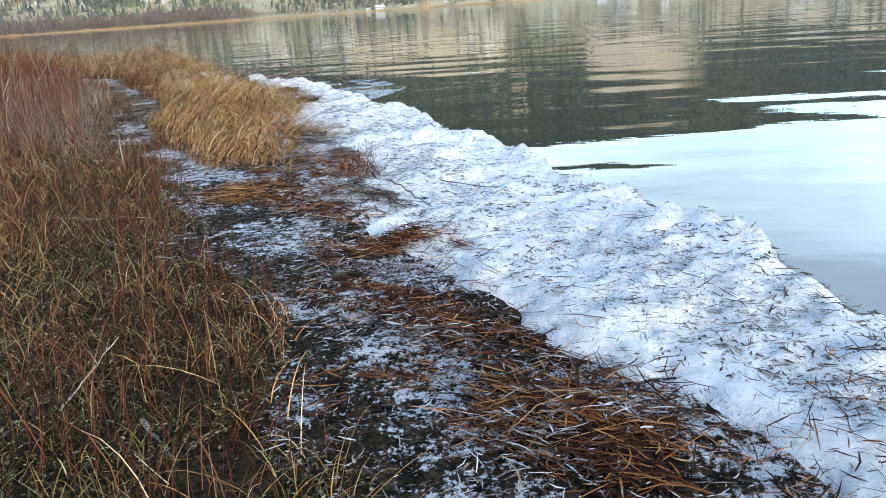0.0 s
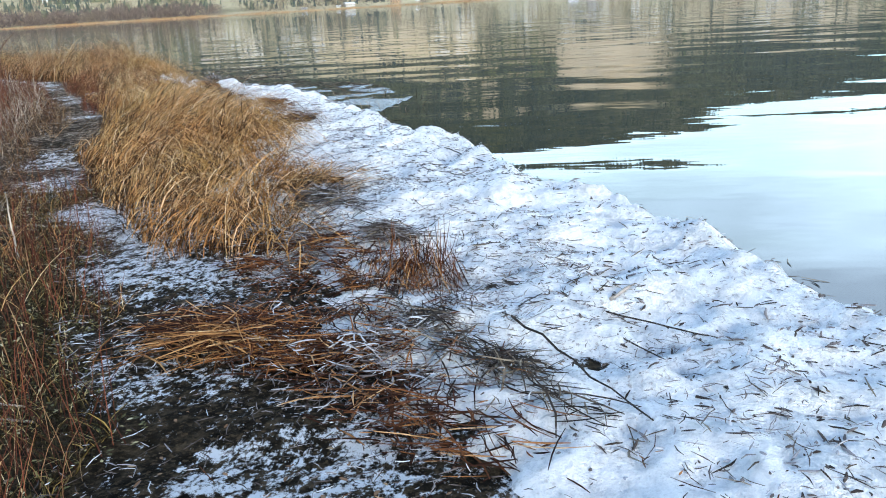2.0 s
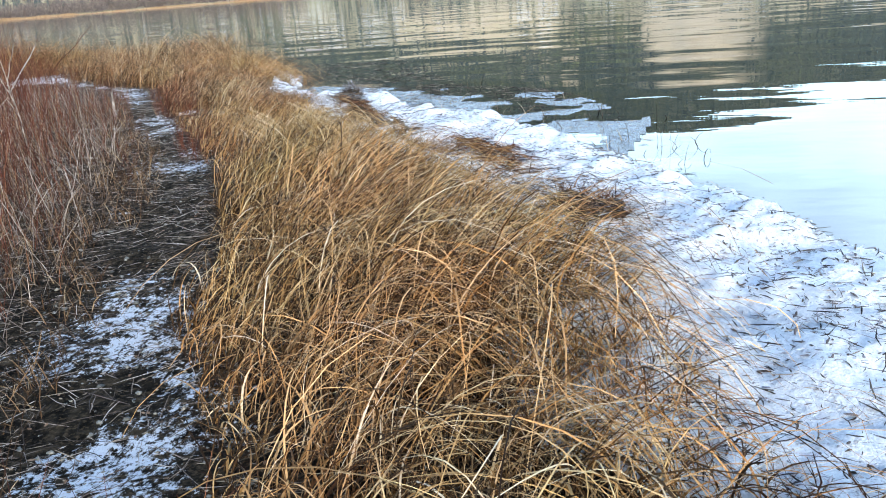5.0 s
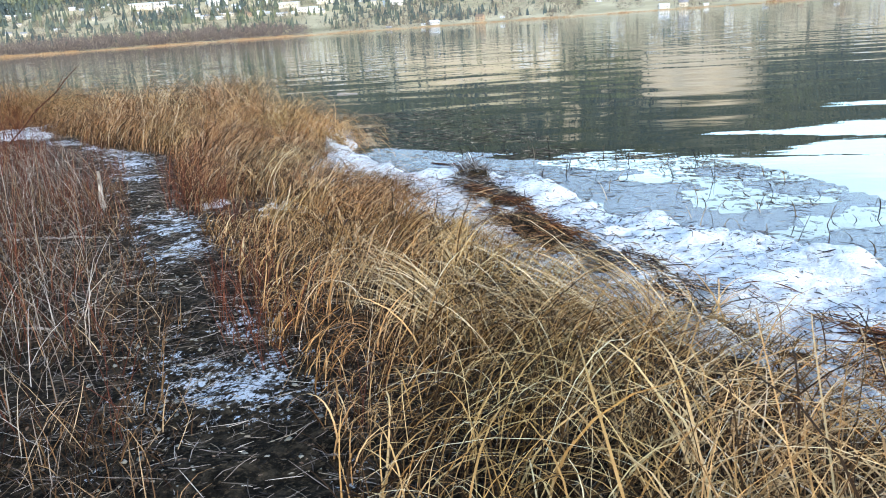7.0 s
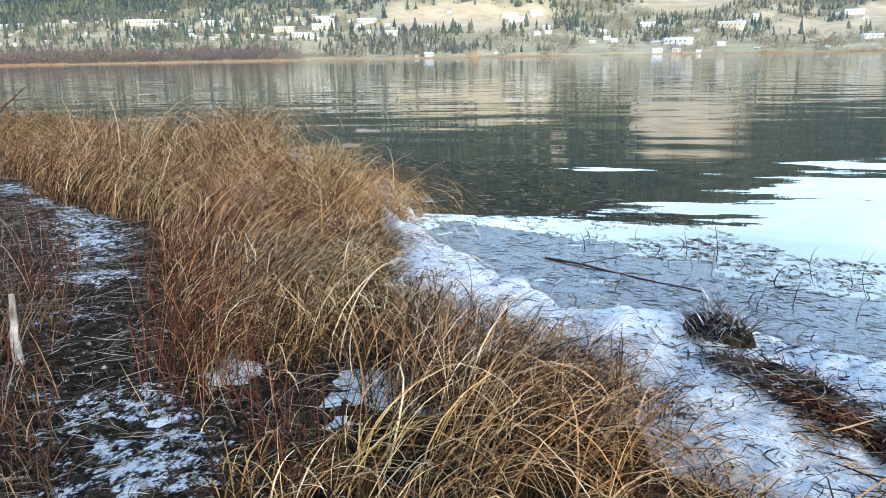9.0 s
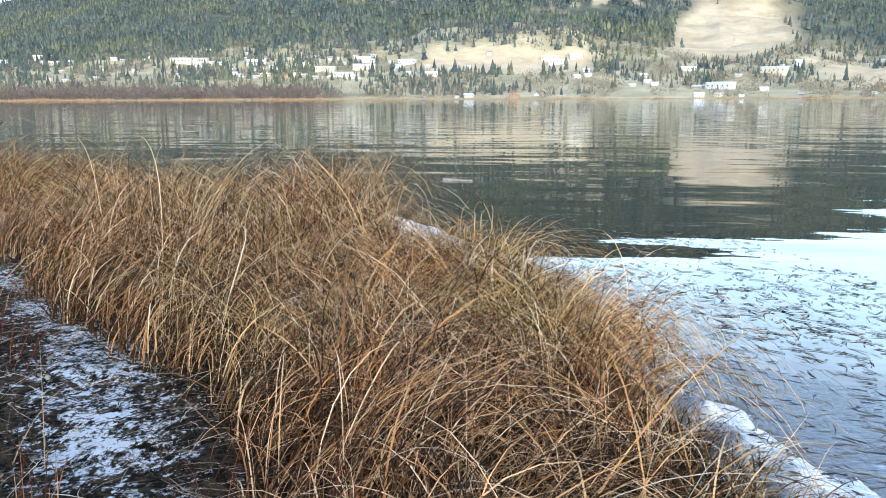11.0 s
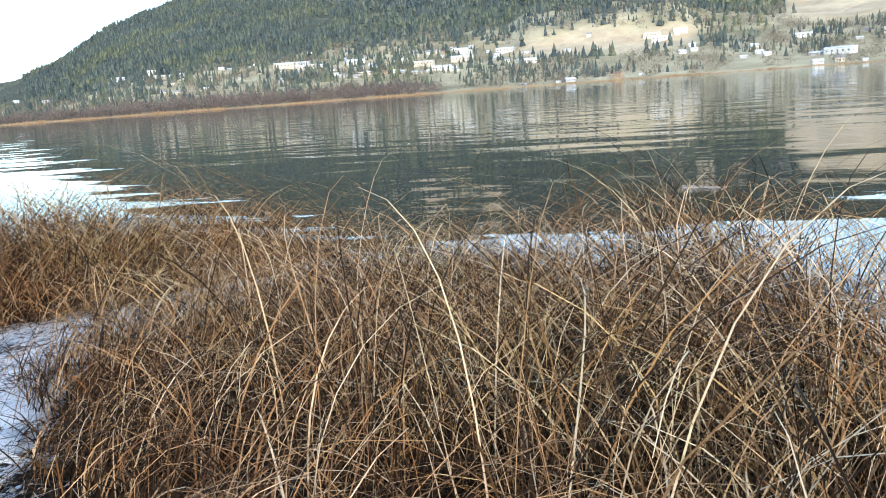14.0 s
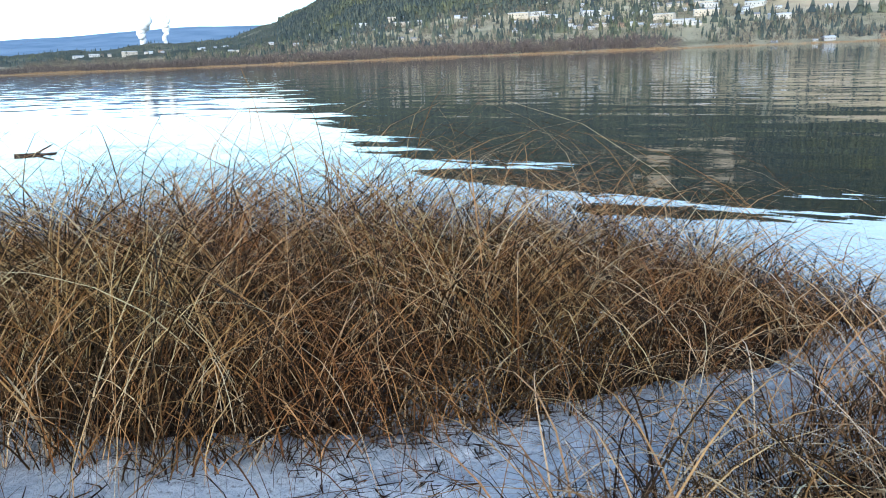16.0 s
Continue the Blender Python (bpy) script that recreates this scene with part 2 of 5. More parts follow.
for nm, c in (("white_roof", (0.56, 0.58, 0.61)), ("grey_roof", (0.24, 0.24, 0.25)), ("brown_roof", (0.20, 0.14, 0.10))):
    m = Mat(nm, 0.8, 0.3)
    ROOFS.append(m.colour(m.mix(m.ramp(m.noise(2.0, 3), (0.4, 0.0), (0.7, 0.3)), c, tuple(0.6 * v for v in c))).m)
m = Mat("window_glass", 0.1, 0.5)
M_PANE = m.colour((0.08, 0.09, 0.10)).m
m = Mat("grey_driftwood", 0.85, 0.2)
m.colour(m.ramp(m.noise(6, 5, 0.7, (1, 1, 8)), (0.3, (0.10, 0.085, 0.075)), (0.7, (0.36, 0.33, 0.30))))
M_DRIFT = m.bump(m.noise(20, 4, 0.6, (1, 1, 6)), 0.5, 0.01).m
m = Mat("pale_bark", 0.8, 0.2)
M_BARK = m.colour(m.ramp(m.noise(9, 4, 0.6), (0.35, (0.10, 0.085, 0.07)), (0.62, (0.42, 0.38, 0.33)))).bump(m.noise(30, 3), 0.4, 0.005).m
m = Mat("pebble", 0.7, 0.3)
M_STONE = m.colour(m.mix(m.ramp(m.noise(30, 3), (0.4, 0.0), (0.7, 0.4)), m.ramp(m.island(), (0.0, (0.06, 0.065, 0.06)), (0.6, (0.17, 0.17, 0.15)), (1.0, (0.26, 0.24, 0.19))), (0.1, 0.1, 0.09))).m
m = Mat("dead_leaf", 0.85, 0.2)
M_LEAF = m.colour(m.ramp(m.island(), (0.0, (0.10, 0.055, 0.03)), (0.6, (0.16, 0.10, 0.06)), (1.0, (0.26, 0.20, 0.13)))).m

m = Mat("steam", 1.0, 0.0)
M_STEAM = m.colour(m.ramp(m.noise(0.03, 4), (0.3, (0.78, 0.80, 0.82)), (0.7, (0.9, 0.9, 0.91)))).m
m = Mat("olive_leaflet", 0.8, 0.2)
M_LEAFLET = m.colour(m.ramp(m.island(), (0.0, (0.03, 0.03, 0.012)), (0.5, (0.09, 0.085, 0.03)), (0.85, (0.20, 0.17, 0.07)), (1.0, (0.42, 0.38, 0.24)))).m


# ---- helpers of this scene ----
def part(name, bm, material, parent=None, label=""):
    me = bpy.data.meshes.new(name)
    bm.to_mesh(me)
    bm.free()
    me.materials.append(material)
    ob = new(name, me)
    if parent:
        ob.parent = parent
    return tagged(ob, label)


def mesh_of(name, verts, faces, material, smooth=False):
    """A mesh object out of arrays of corners and of faces with all the same number of corners."""
    me = bpy.data.meshes.new(name)
    verts, faces = np.asarray(verts, np.float32), np.asarray(faces, np.int32)
    k = faces.shape[1]
    me.vertices.add(len(verts))
    me.vertices.foreach_set("co", verts.ravel())
    me.loops.add(faces.size)
    me.loops.foreach_set("vertex_index", faces.ravel())
    me.polygons.add(len(faces))
    me.polygons.foreach_set("loop_start", np.arange(0, faces.size, k, dtype=np.int32))
    if smooth:
        me.polygons.foreach_set("use_smooth", np.ones(len(faces), bool))
    me.update(calc_edges=True)
    me.materials.append(material)
    return new(name, me)


def set_attr(ob, name, values):
    a = ob.data.attributes.new(name, "FLOAT", "POINT")
    a.data.foreach_set("value", np.asarray(values, np.float32).ravel())


def value_noise(x, y, seed=0):
    xi, yi = np.floor(x).astype(np.int64), np.floor(y).astype(np.int64)
    fx, fy = x - xi, y - yi
    fx, fy = fx * fx * (3 - 2 * fx), fy * fy * (3 - 2 * fy)

    def lattice(a, b):
        n = (a * 374761393 + b * 668265263 + seed * 974634777) & 0xFFFFFFFF
        n = ((n ^ (n >> 13)) * 1274126177) & 0xFFFFFFFF
        return ((n ^ (n >> 16)) & 0xFFFF) / 65535.0

    a, b = lattice(xi, yi), lattice(xi + 1, yi)
    c, d = lattice(xi, yi + 1), lattice(xi + 1, yi + 1)
    return (a * (1 - fx) + b * fx) * (1 - fy) + (c * (1 - fx) + d * fx) * fy


def fbm(x, y, scale, octaves=4, seed=0):
    """Noise from 0 to 1, about 0.5, with lumps of that size in metres."""
    total, amp, norm = 0.0, 1.0, 0.0
    for k in range(octaves):
        total = total + amp * value_noise(x / scale * 2**k + 17.3 * k, y / scale * 2**k - 9.1 * k, seed + k)
        norm += amp
        amp *= 0.5
    return total / norm


def smooth(a, b, x):
    t = np.clip((x - a) / (b - a), 0, 1)
    return t * t * (3 - 2 * t)


# the water's edge, walked with the lake on the right
SHORE = np.array([(60, -300), (14, -30), (8, -3), (6.0, 2.5), (4.75, 5), (4.3, 5.8), (4.0, 6.6), (3.6, 7.5), (3.2, 8.3), (2.8, 9.4), (2.25, 10.2),
                  (1.8, 10.9), (1.4, 11.9), (1.1, 12.5), (0.4, 13.5), (-0.1, 14.4), (-0.5, 15.3), (-1.3, 16.3), (-2.0, 17.2), (-2.7, 17.8),
                  (-3.4, 18.9), (-3.9, 19.85), (-4.8, 20.0), (-5.2, 20.5), (-5.7, 21.4), (-6.4, 22.7), (-6.8, 23.9), (-7.2, 25), (-7.8, 26.2),
                  (-8.6, 27.0), (-9.6, 27.5), (-11, 27.8), (-12.2, 28.1), (-13.0, 28.4), (-14.2, 28.3), (-15.5, 27.8), (-18, 27.2), (-26, 26.6), (-45, 25.5), (-400, -60)])


def inland(x, y):
    """Metres from the water's edge; negative on the lake."""
    best, side = np.full(np.shape(x), 1e9), np.zeros(np.shape(x))
    for (ax, ay), (bx, by) in zip(SHORE[:-1], SHORE[1:]):
        dx, dy = bx - ax, by - ay
        t = np.clip(((x - ax) * dx + (y - ay) * dy) / (dx * dx + dy * dy), 0, 1)
        ex, ey = x - ax - t * dx, y - ay - t * dy
        d = np.hypot(ex, ey)
        near = d < best
        side = np.where(near, np.sign(dx * ey - dy * ex), side)
        best = np.where(near, d, best)
    return best * side


def ground_z(x, y):
    d = inland(x, y)
    land = -0.03 + 0.31 * smooth(0, 0.9, d) + 0.012 * np.clip(d - 5, 0, 40)
    lump = 0.07 * (fbm(x, y, 0.9, 4, 3) - 0.5) + 0.05 * (fbm(x, y, 0.22, 2, 5) - 0.5)
    # unseen rise on the land side, added to block low sun and sky
    unseen_hill = 230 * smooth(60, 480, d) * smooth(150, -60, y + 0.12 * x)
    return np.where(d > 0, land + lump * smooth(0, 0.5, d), np.maximum(-1.5, 0.3 * d - 0.03)) + unseen_hill


GRASS_LEFT = ((-2, 4.9), (8.1, 0.2), (8.7, -0.2), (9.3, -0.75), (10.3, -1.5), (11, -1.95), (12.2, -2.65), (13.6, -3.25), (14.9, -3.95), (17, -5.3), (18.7, -6.5), (20.7, -7.78), (22, -8.85), (22.8, -10.0), (24.4, -12), (25, -12.8))
GRASS_RIGHT = ((8.0, 0.45), (8.7, 0.62), (10.3, 0.15), (11.5, -0.5), (12.8, -0.8), (13.5, -1.15), (14.8, -1.9), (16.6, -3.1), (17.4, -3.78), (18.5, -4.6), (19.4, -5.15), (20.2, -5.9), (22, -6.5), (24, -7.1), (25.5, -7.8), (27, -9.2))
SNOW_WIDTH = ((2, 1.0), (4, 1.15), (5.2, 1.4), (6.2, 1.75), (7, 1.9), (9, 2.0), (11, 2.05), (13, 1.7), (15, 1.45), (17, 1.25), (18.5, 1.15), (20, 0.95), (21, 0.55), (22.5, 0.3), (24, 0.15))


def line(rows, y):
    return np.interp(y, [a for a, b in rows], [b for a, b in rows])


def inside(poly, x, y):
    hit = np.zeros(np.shape(x), bool)
    for (ax, ay), (bx, by) in zip(poly, poly[1:] + poly[:1]):
        cross = (ay > y) != (by > y)
        hit ^= cross & (x < (bx - ax) * (y - ay) / (by - ay + 1e-9) + ax)
    return hit


def weeds_edge(x, y):
    """Where the low weeds of the start end and the frosty wrack begins."""
    return np.interp(y, [0, 3, 3.8, 4.66, 5.2, 5.9, 7.2, 8.15, 9, 10], [3.9, 2.62, 2.2, 1.75, 1.40, 0.90, -0.02, -0.32, -0.85, -1.65]) + 0.8 * (fbm(x, y, 0.7, 3, 39) - 0.5)


# ---- ground and lake ----
def spread(lo, hi, step, far, n=26):
    out = np.geomspace(step, far, n).cumsum()
    out *= far / out[-1]
    return np.concatenate([lo - out[::-1], np.arange(lo, hi + step / 2, step), hi + out])


gx, gy = np.meshgrid(spread(-19, 7, 0.08, 2500), spread(0, 31, 0.08, 2500))
gz = ground_z(gx.ravel(), gy.ravel())
nx = gx.shape[1]
idx = np.arange(gx.size).reshape(gx.shape)
quads = np.stack([idx[:-1, :-1], idx[:-1, 1:], idx[1:, 1:], idx[1:, :-1]], -1).reshape(-1, 4)
ground = mesh_of("ground", np.stack([gx.ravel(), gy.ravel(), gz], 1), quads, M_GROUND, True)
tagged(ground, "dark damp shore soil with litter and patchy frost", "ground", kind="structure")
fx, fy = gx.ravel(), gy.ravel()
strip = np.exp(-(((fx - line(GRASS_LEFT, fy)) + np.interp(fy, [9, 11, 13, 16, 18, 20], [0.35, 0.36, 0.32, 0.2, 0.25, 0.4])) / np.interp(fy, [13, 16], [0.6, 0.5])) ** 2) * smooth(9, 11, fy) * smooth(0.34, 0.58, fbm(fx, fy, 0.7, 4, 33)) * np.interp(fy, [12, 15, 20], [1.0, 0.95, 1.0])
wrack = smooth(-0.2, 0.2, fx - weeds_edge(fx, fy)) * smooth(10.7, 9.8, fy)
frost = np.clip(1.02 * strip + wrack * (0.45 + 0.55 * smooth(0.34, 0.60, fbm(fx, fy, 0.45, 4, 37))), 0, 1.4)
set_attr(ground, "frost", frost)
set_attr(ground, "duff", np.clip(smooth(0.3, -0.3, fx - weeds_edge(fx, fy)) * smooth(11, 9.5, fy) + smooth(0.9, 1.6, line(GRASS_LEFT, fy) - fx) * smooth(9.5, 11, fy), 0, 1) * (0.5 + 0.5 * smooth(0.35, 0.6, fbm(fx, fy, 0.6, 3, 35))))

bm = bmesh.new()
bmesh.ops.create_grid(bm, x_segments=1, y_segments=1, size=3000)
lake = part("water", bm, M_WATER)
tagged(lake, "calm dark lake mirroring hills and pale sky", "water", kind="structure")


# ---- snow ----
def snow_grid(x0, x1, y0, y1, step):
    x, y = np.meshgrid(np.arange(x0, x1, step), np.arange(y0, y1, step))
    return x, y


def keep_where(name, x, y, z, keep, material):
    idx = np.arange(x.size).reshape(x.shape)
    q = np.stack([idx[:-1, :-1], idx[:-1, 1:], idx[1:, 1:], idx[1:, :-1]], -1).reshape(-1, 4)
    q = q[keep.ravel()[q].any(1)]
    used, inv = np.unique(q, return_inverse=True)
    v = np.stack([x.ravel(), y.ravel(), z.ravel()], 1)[used]
    return mesh_of(name, v, inv.reshape(-1, 4), material, True)


def bank_z(x, y):
    d = inland(x, y) - np.interp(y, [3, 12, 16, 20], [0.28, 0.2, 0.1, 0.0])
    wide = line(SNOW_WIDTH, y) * (0.88 + 0.24 * fbm(x, y, 0.8, 2, 41))
    crest = np.interp(y, [3, 9, 13, 18, 21, 23], [0.38, 0.38, 0.38, 0.38, 0.27, 0.16]) + 0.26 * (fbm(x, y, 0.75, 2, 43) - 0.5)
    d = d + 0.22 * (fbm(x, y, 0.55, 3, 47) - 0.5)
    outer = -0.08 + (crest + 0.08) * np.sqrt(np.clip((d + 0.02) / 0.24, 0, 1))
    t = np.clip((d - 0.22) / np.maximum(wide - 0.22, 0.05), 0, 1.3)
    inner = crest - (crest - 0.315) * t**0.9 - 0.55 * np.clip(t - 0.93, 0, 1)
    z = np.where(d < 0.22, outer, inner)
    z = np.where((d > 0.25) & (t < 0.9), np.maximum(z, ground_z(x, y) + 0.05), z)
    return z + (0.12 * (fbm(x, y, 0.3, 3, 53) - 0.5) + 0.085 * (fbm(x, y, 0.11, 2, 59) - 0.5)) * smooth(0.0, 0.15, d)


sx, sy = snow_grid(-8, 6.5, 1.0, 24, 0.04)
sz = bank_z(sx, sy)
keep = (sz > ground_z(sx, sy) - 0.06) & (sz > -0.06) & (inland(sx, sy) < 2.6)
bank = keep_where("snow_bank", sx, sy, sz, keep, M_SNOW)
tagged(bank, "lumpy bank of old frozen snow along the waterline", "snow bank", kind="stuff")


def patch_depth(x, y):
    """Depth of the thin snow that lies in patches on the land."""
    gap = inside([(-11.7, 23.9), (-12.9, 23.5), (-15, 23.6), (-16, 24.6), (-15, 24.8), (-14.0, 25.0), (-13.2, 25.5), (-12.8, 26.0), (-12.4, 26.6), (-12.2, 27.9), (-11.5, 27.7), (-11.6, 26.9), (-11.9, 26.2), (-12.1, 25.6), (-12.3, 24.9), (-12.0, 24.4)], x, y) * 0.5
    holes = 0.62 * np.exp(-(((x + 8.45) / 0.2) ** 2 + ((y - 23.3) / 0.26) ** 2)) + 0.26 * np.exp(-(((x + 5.85) / 0.55) ** 4 + ((y - 18.45) / 0.42) ** 4))
    edge = 0.5 * np.exp(-((inland(x, y) - 0.75) / 0.75) ** 2) * smooth(22, 23.2, y) * smooth(-12, -9, x)
    mask = np.maximum.reduce([gap, holes, edge])
    return np.where(mask > 0.05, mask - 0.70 + 0.95 * fbm(x, y, 0.3, 5, 61), -1)


sx, sy = snow_grid(-17, 4, 2, 29.5, 0.04)
dep = patch_depth(sx, sy)
sz = ground_z(sx, sy) + np.clip(dep * 0.16, -0.035, 0.03) + 0.002
patches = keep_where("snow_patches", sx, sy, sz, dep > -0.12, M_SNOW)
tagged(patches, "thin patchy snow on the trodden shore path", "snow", kind="stuff")


# ---- blades and stems ----
TRAIL = ((2.4, 3.3), (1.0, 6.4), (-0.7, 9.0), (-2.1, 11.3), (-3.3, 13.3), (-4.7, 15.6), (-6.0, 17.8), (-7.3, 19.6), (-8.6, 21.2), (-9.9, 22.65), (-10.65, 23.1), (-11.6, 23.7))


def beside_trail(x, y):
    """Metres from the trodden way, over which no tall blade leans."""
    best = np.full(np.shape(x), 1e9)
    for (ax, ay), (bx, by) in zip(TRAIL[:-1], TRAIL[1:]):
        dx, dy = bx - ax, by - ay
        t = np.clip(((x - ax) * dx + (y - ay) * dy) / (dx * dx + dy * dy), 0, 1)
        best = np.minimum(best, np.hypot(x - ax - t * dx, y - ay - t * dy))
    return best


def ribbons(name, base, lean, length, start, end, width, material, segs=5, turn=None, label="", category="grass", bow=1.35, curl=0.0):
    """Flat tapering blades: base (n,3), lean (n,2) unit direction, length in metres; their angle from upright goes from start to end (radians)."""
    n = len(base)
    t = (np.arange(segs) + 0.5) / segs
    ang = start[:, None] + (end - start)[:, None] * t[None, :] ** bow
    step = (length / segs)[:, None]
    head = np.arctan2(lean[:, 1], lean[:, 0])[:, None] + rng.normal(0, 1, n)[:, None] * curl * t[None, :]
    gone = np.sin(ang) * step
    out = [np.concatenate([np.zeros((n, 1)), np.cumsum(gone * f, 1)], 1) for f in (np.cos(head), np.sin(head))]
    rise = np.concatenate([np.zeros((n, 1)), np.cumsum(np.cos(ang) * step, 1)], 1)[..., None]
    rise = np.maximum(rise, 0.004 - 0.02)
    pts = base[:, None, :] + np.stack([out[0], out[1], rise[..., 0]], -1)
    high = pts[..., 2] > 0.72
    crosses = (high & (beside_trail(pts[..., 0], pts[..., 1]) < 0.8)).any(1)
    if crosses.any():
        stay = ~crosses
        base, lean, width, pts, n = base[stay], lean[stay], width[stay], pts[stay], int(stay.sum())
        turn = turn[stay] if isinstance(turn, np.ndarray) else turn
    face = np.arctan2(lean[:, 1], lean[:, 0]) + (np.pi / 2 if turn is None else turn)
    across = np.stack([np.cos(face), np.sin(face), np.zeros(n)], 1)[:, None, :]
    u = np.linspace(0, 1, segs + 1)[None, :, None]
    wid = width[:, None, None] * (1 - 0.75 * u**1.5) * 0.5
    v = np.stack([pts - across * wid, pts + across * wid], 2).reshape(-1, 3)
    first_v = (np.arange(n) * (segs + 1) * 2)[:, None] + np.arange(segs)[None, :] * 2
    f = np.stack([first_v, first_v + 1, first_v + 3, first_v + 2], -1).reshape(-1, 4)
    return tagged(mesh_of(name, v, f, material), label, category, kind="stuff")


def sown(n, x0, x1, y0, y1, keep):
    x, y = rng.uniform(x0, x1, n), rng.uniform(y0, y1, n)
    k = keep(x, y)
    return x[k], y[k]


def leans(n, way, scatter):
    a = np.arctan2(way[1], way[0]) + rng.normal(0, scatter, n)
    return np.stack([np.cos(a), np.sin(a)], 1)


def sedge(name, x, y, tall, way, scatter, material, label, fall=2.4, width=0.0066, begin=0.28, hold=0.6, bow=1.15, arcs=0.4, eddy=4.5):
    """A stand of sedge in bundles that lean together. tall: blade length in metres, one or for each."""
    n = len(x)
    tuft = fbm(x, y, 0.42, 2, 71)
    size = 0.98 * tall * np.clip(rng.normal(0.90, 0.2, n), 0.3, 1.3) * (0.55 + 0.9 * tuft)
    base = np.stack([x, y, ground_z(x, y) - 0.02], 1)
    start = np.abs(rng.normal(begin, 0.24, n))
    end = np.clip(rng.normal(fall, 0.6, n), 0.4, 3.4)
    arch = rng.uniform(0, 1, n) < arcs
    size = np.where(arch, size * 1.25, size)
    end = np.where(arch, rng.normal(2.6, 0.4, n), end)
    size = size * np.clip(end / 2.0, 0.45, 1.0)
    bow = np.where(arch, 1.0, bow)[:, None]
    swirl = (fbm(x, y, 0.55, 2, 77) - 0.5) * eddy
    a = np.arctan2(way[1], way[0]) + swirl + rng.normal(0, scatter, n)
    back = (x - line(GRASS_LEFT, y) < hold) & (np.cos(a) * 0.83 + np.sin(a) * 0.55 < 0)
    a = a + np.pi * back
    ribbons(name, base, np.stack([np.cos(a), np.sin(a)], 1), size, start, end, width * (0.4 + 0.8 * rng.uniform(0, 1, n) ** 1.5), material, segs=9, turn=rng.uniform(0, np.pi, n), label=label, bow=bow, curl=0.7)


def thatch_shade(x, y, tall, label):
    """Broken undergrowth of old blades at a stand's foot, near black for its shade."""
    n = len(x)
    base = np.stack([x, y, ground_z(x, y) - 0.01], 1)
    ribbons("sedge_thatch_shade", base, leans(n, (1, 0), 3.0), tall * rng.uniform(0.4, 1.2, n), rng.uniform(0.1, 1.0, n), rng.uniform(1.0, 2.2, n), rng.uniform(0.003, 0.008, n), M_THATCH_SHADE, segs=4,
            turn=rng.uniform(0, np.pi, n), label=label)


def low(x, y):
    """How far the stand is trampled or thin: round two snowy holes and along a notch to the lake."""
    t = np.clip(((x + 8.45) * 1.45 + (y - 23.3) * 0.9) / 2.91, 0, 1)
    notch = np.exp(-(((x + 8.45 - 1.45 * t) / 0.32) ** 2 + ((y - 23.3 - 0.9 * t) / 0.32) ** 2))
    front = 0.5 * np.exp(-(((x + 8.25) / 0.45) ** 2 + ((y - 22.3) / 0.8) ** 2))
    return np.maximum.reduce([0.9 * np.exp(-(((x + 8.45) / 0.3) ** 2 + ((y - 23.3) / 0.36) ** 2)), 0.35 * notch, 0.75 * np.exp(-(((x + 5.95) / 0.42) ** 2 + ((y - 18.35) / 0.65) ** 2)), front])


def strip_keep(y0, y1):
    def keep(x, y):
        lo, hi = line(GRASS_LEFT, y), line(GRASS_RIGHT, y)
        k = (y > y0) & (y < y1) & (x > lo + 0.3 * (fbm(x, y, 0.6, 2, 73) - 0.5)) & (x < hi + 0.5 * (fbm(x, y, 0.6, 2, 79) - 0.5))
        clear = low(x, y) + np.exp(-(((x + 5.85) / 0.35) ** 2 + ((y - 18.45) / 0.3) ** 2))
        thin = 0.5 * smooth(0.9, 0.5, x - lo) * smooth(13.5, 14.5, y) * smooth(19.3, 18.6, y)
        return k & (rng.uniform(0, 1, len(x)) < 1.1 - np.maximum(clear, thin)) & (fbm(x, y, 0.45, 2, 83) + 0.5 * rng.uniform(0, 1, len(x)) > 0.42)
    return keep


TAN = "arching dry golden sedge in a dense lodged stand"
for n, y0, y1, tall, fall, way, scatter in ((5200, 8.75, 11.5, 0.74, 2.4, (0.7, -0.5), 0.9), (7600, 11.5, 14.6, 0.90, 2.4, (0.8, -0.3), 0.8),
                                      (11000, 14.6, 18.2, 0.80, 2.5, (0.7, 0.0), 0.8), (14000, 18.2, 21.6, 0.98, 2.45, (0.2, 0.3), 0.9)):
    x0, x1 = line(GRASS_LEFT, y1) - 0.3, line(GRASS_RIGHT, y0) + 0.4
    x, y = sown(int(n * 1.6), x0, x1, y0, y1, strip_keep(y0, y1))
    edge = np.clip(np.minimum((line(GRASS_RIGHT, y) - x) / np.interp(y, [12, 14, 18, 20], [0.45, 0.9, 0.9, 1.8]), (x - line(GRASS_LEFT, y)) / np.interp(y, [14, 16, 19, 20.5], [0.7, 1.3, 1.3, 0.7]) + 0.1), 0.12, 1)
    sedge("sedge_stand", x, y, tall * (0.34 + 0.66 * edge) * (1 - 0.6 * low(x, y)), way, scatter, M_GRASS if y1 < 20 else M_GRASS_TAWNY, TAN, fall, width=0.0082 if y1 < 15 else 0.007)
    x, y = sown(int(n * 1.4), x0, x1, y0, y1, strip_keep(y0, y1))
    thatch_shade(x, y, 0.27 * tall, "broken old blades under the sedge, coloured dark as shade")
# blades that hang over the snow along the stand's lake side
x, y = sown(15000, -7, 1, 8.9, 21, lambda x, y: (x > line(GRASS_RIGHT, y) - 0.45) & (x < line(GRASS_RIGHT, y) + 0.12) & (fbm(x, y, 0.5, 2, 85) > 0.42))
sedge("hanging_sedge", x, y, np.interp(y, [12, 15], [0.45, 0.36]), (0.85, -0.45), 0.5, M_GRASS, "golden sedge blades hanging out over the snow", 1.85, begin=0.7)
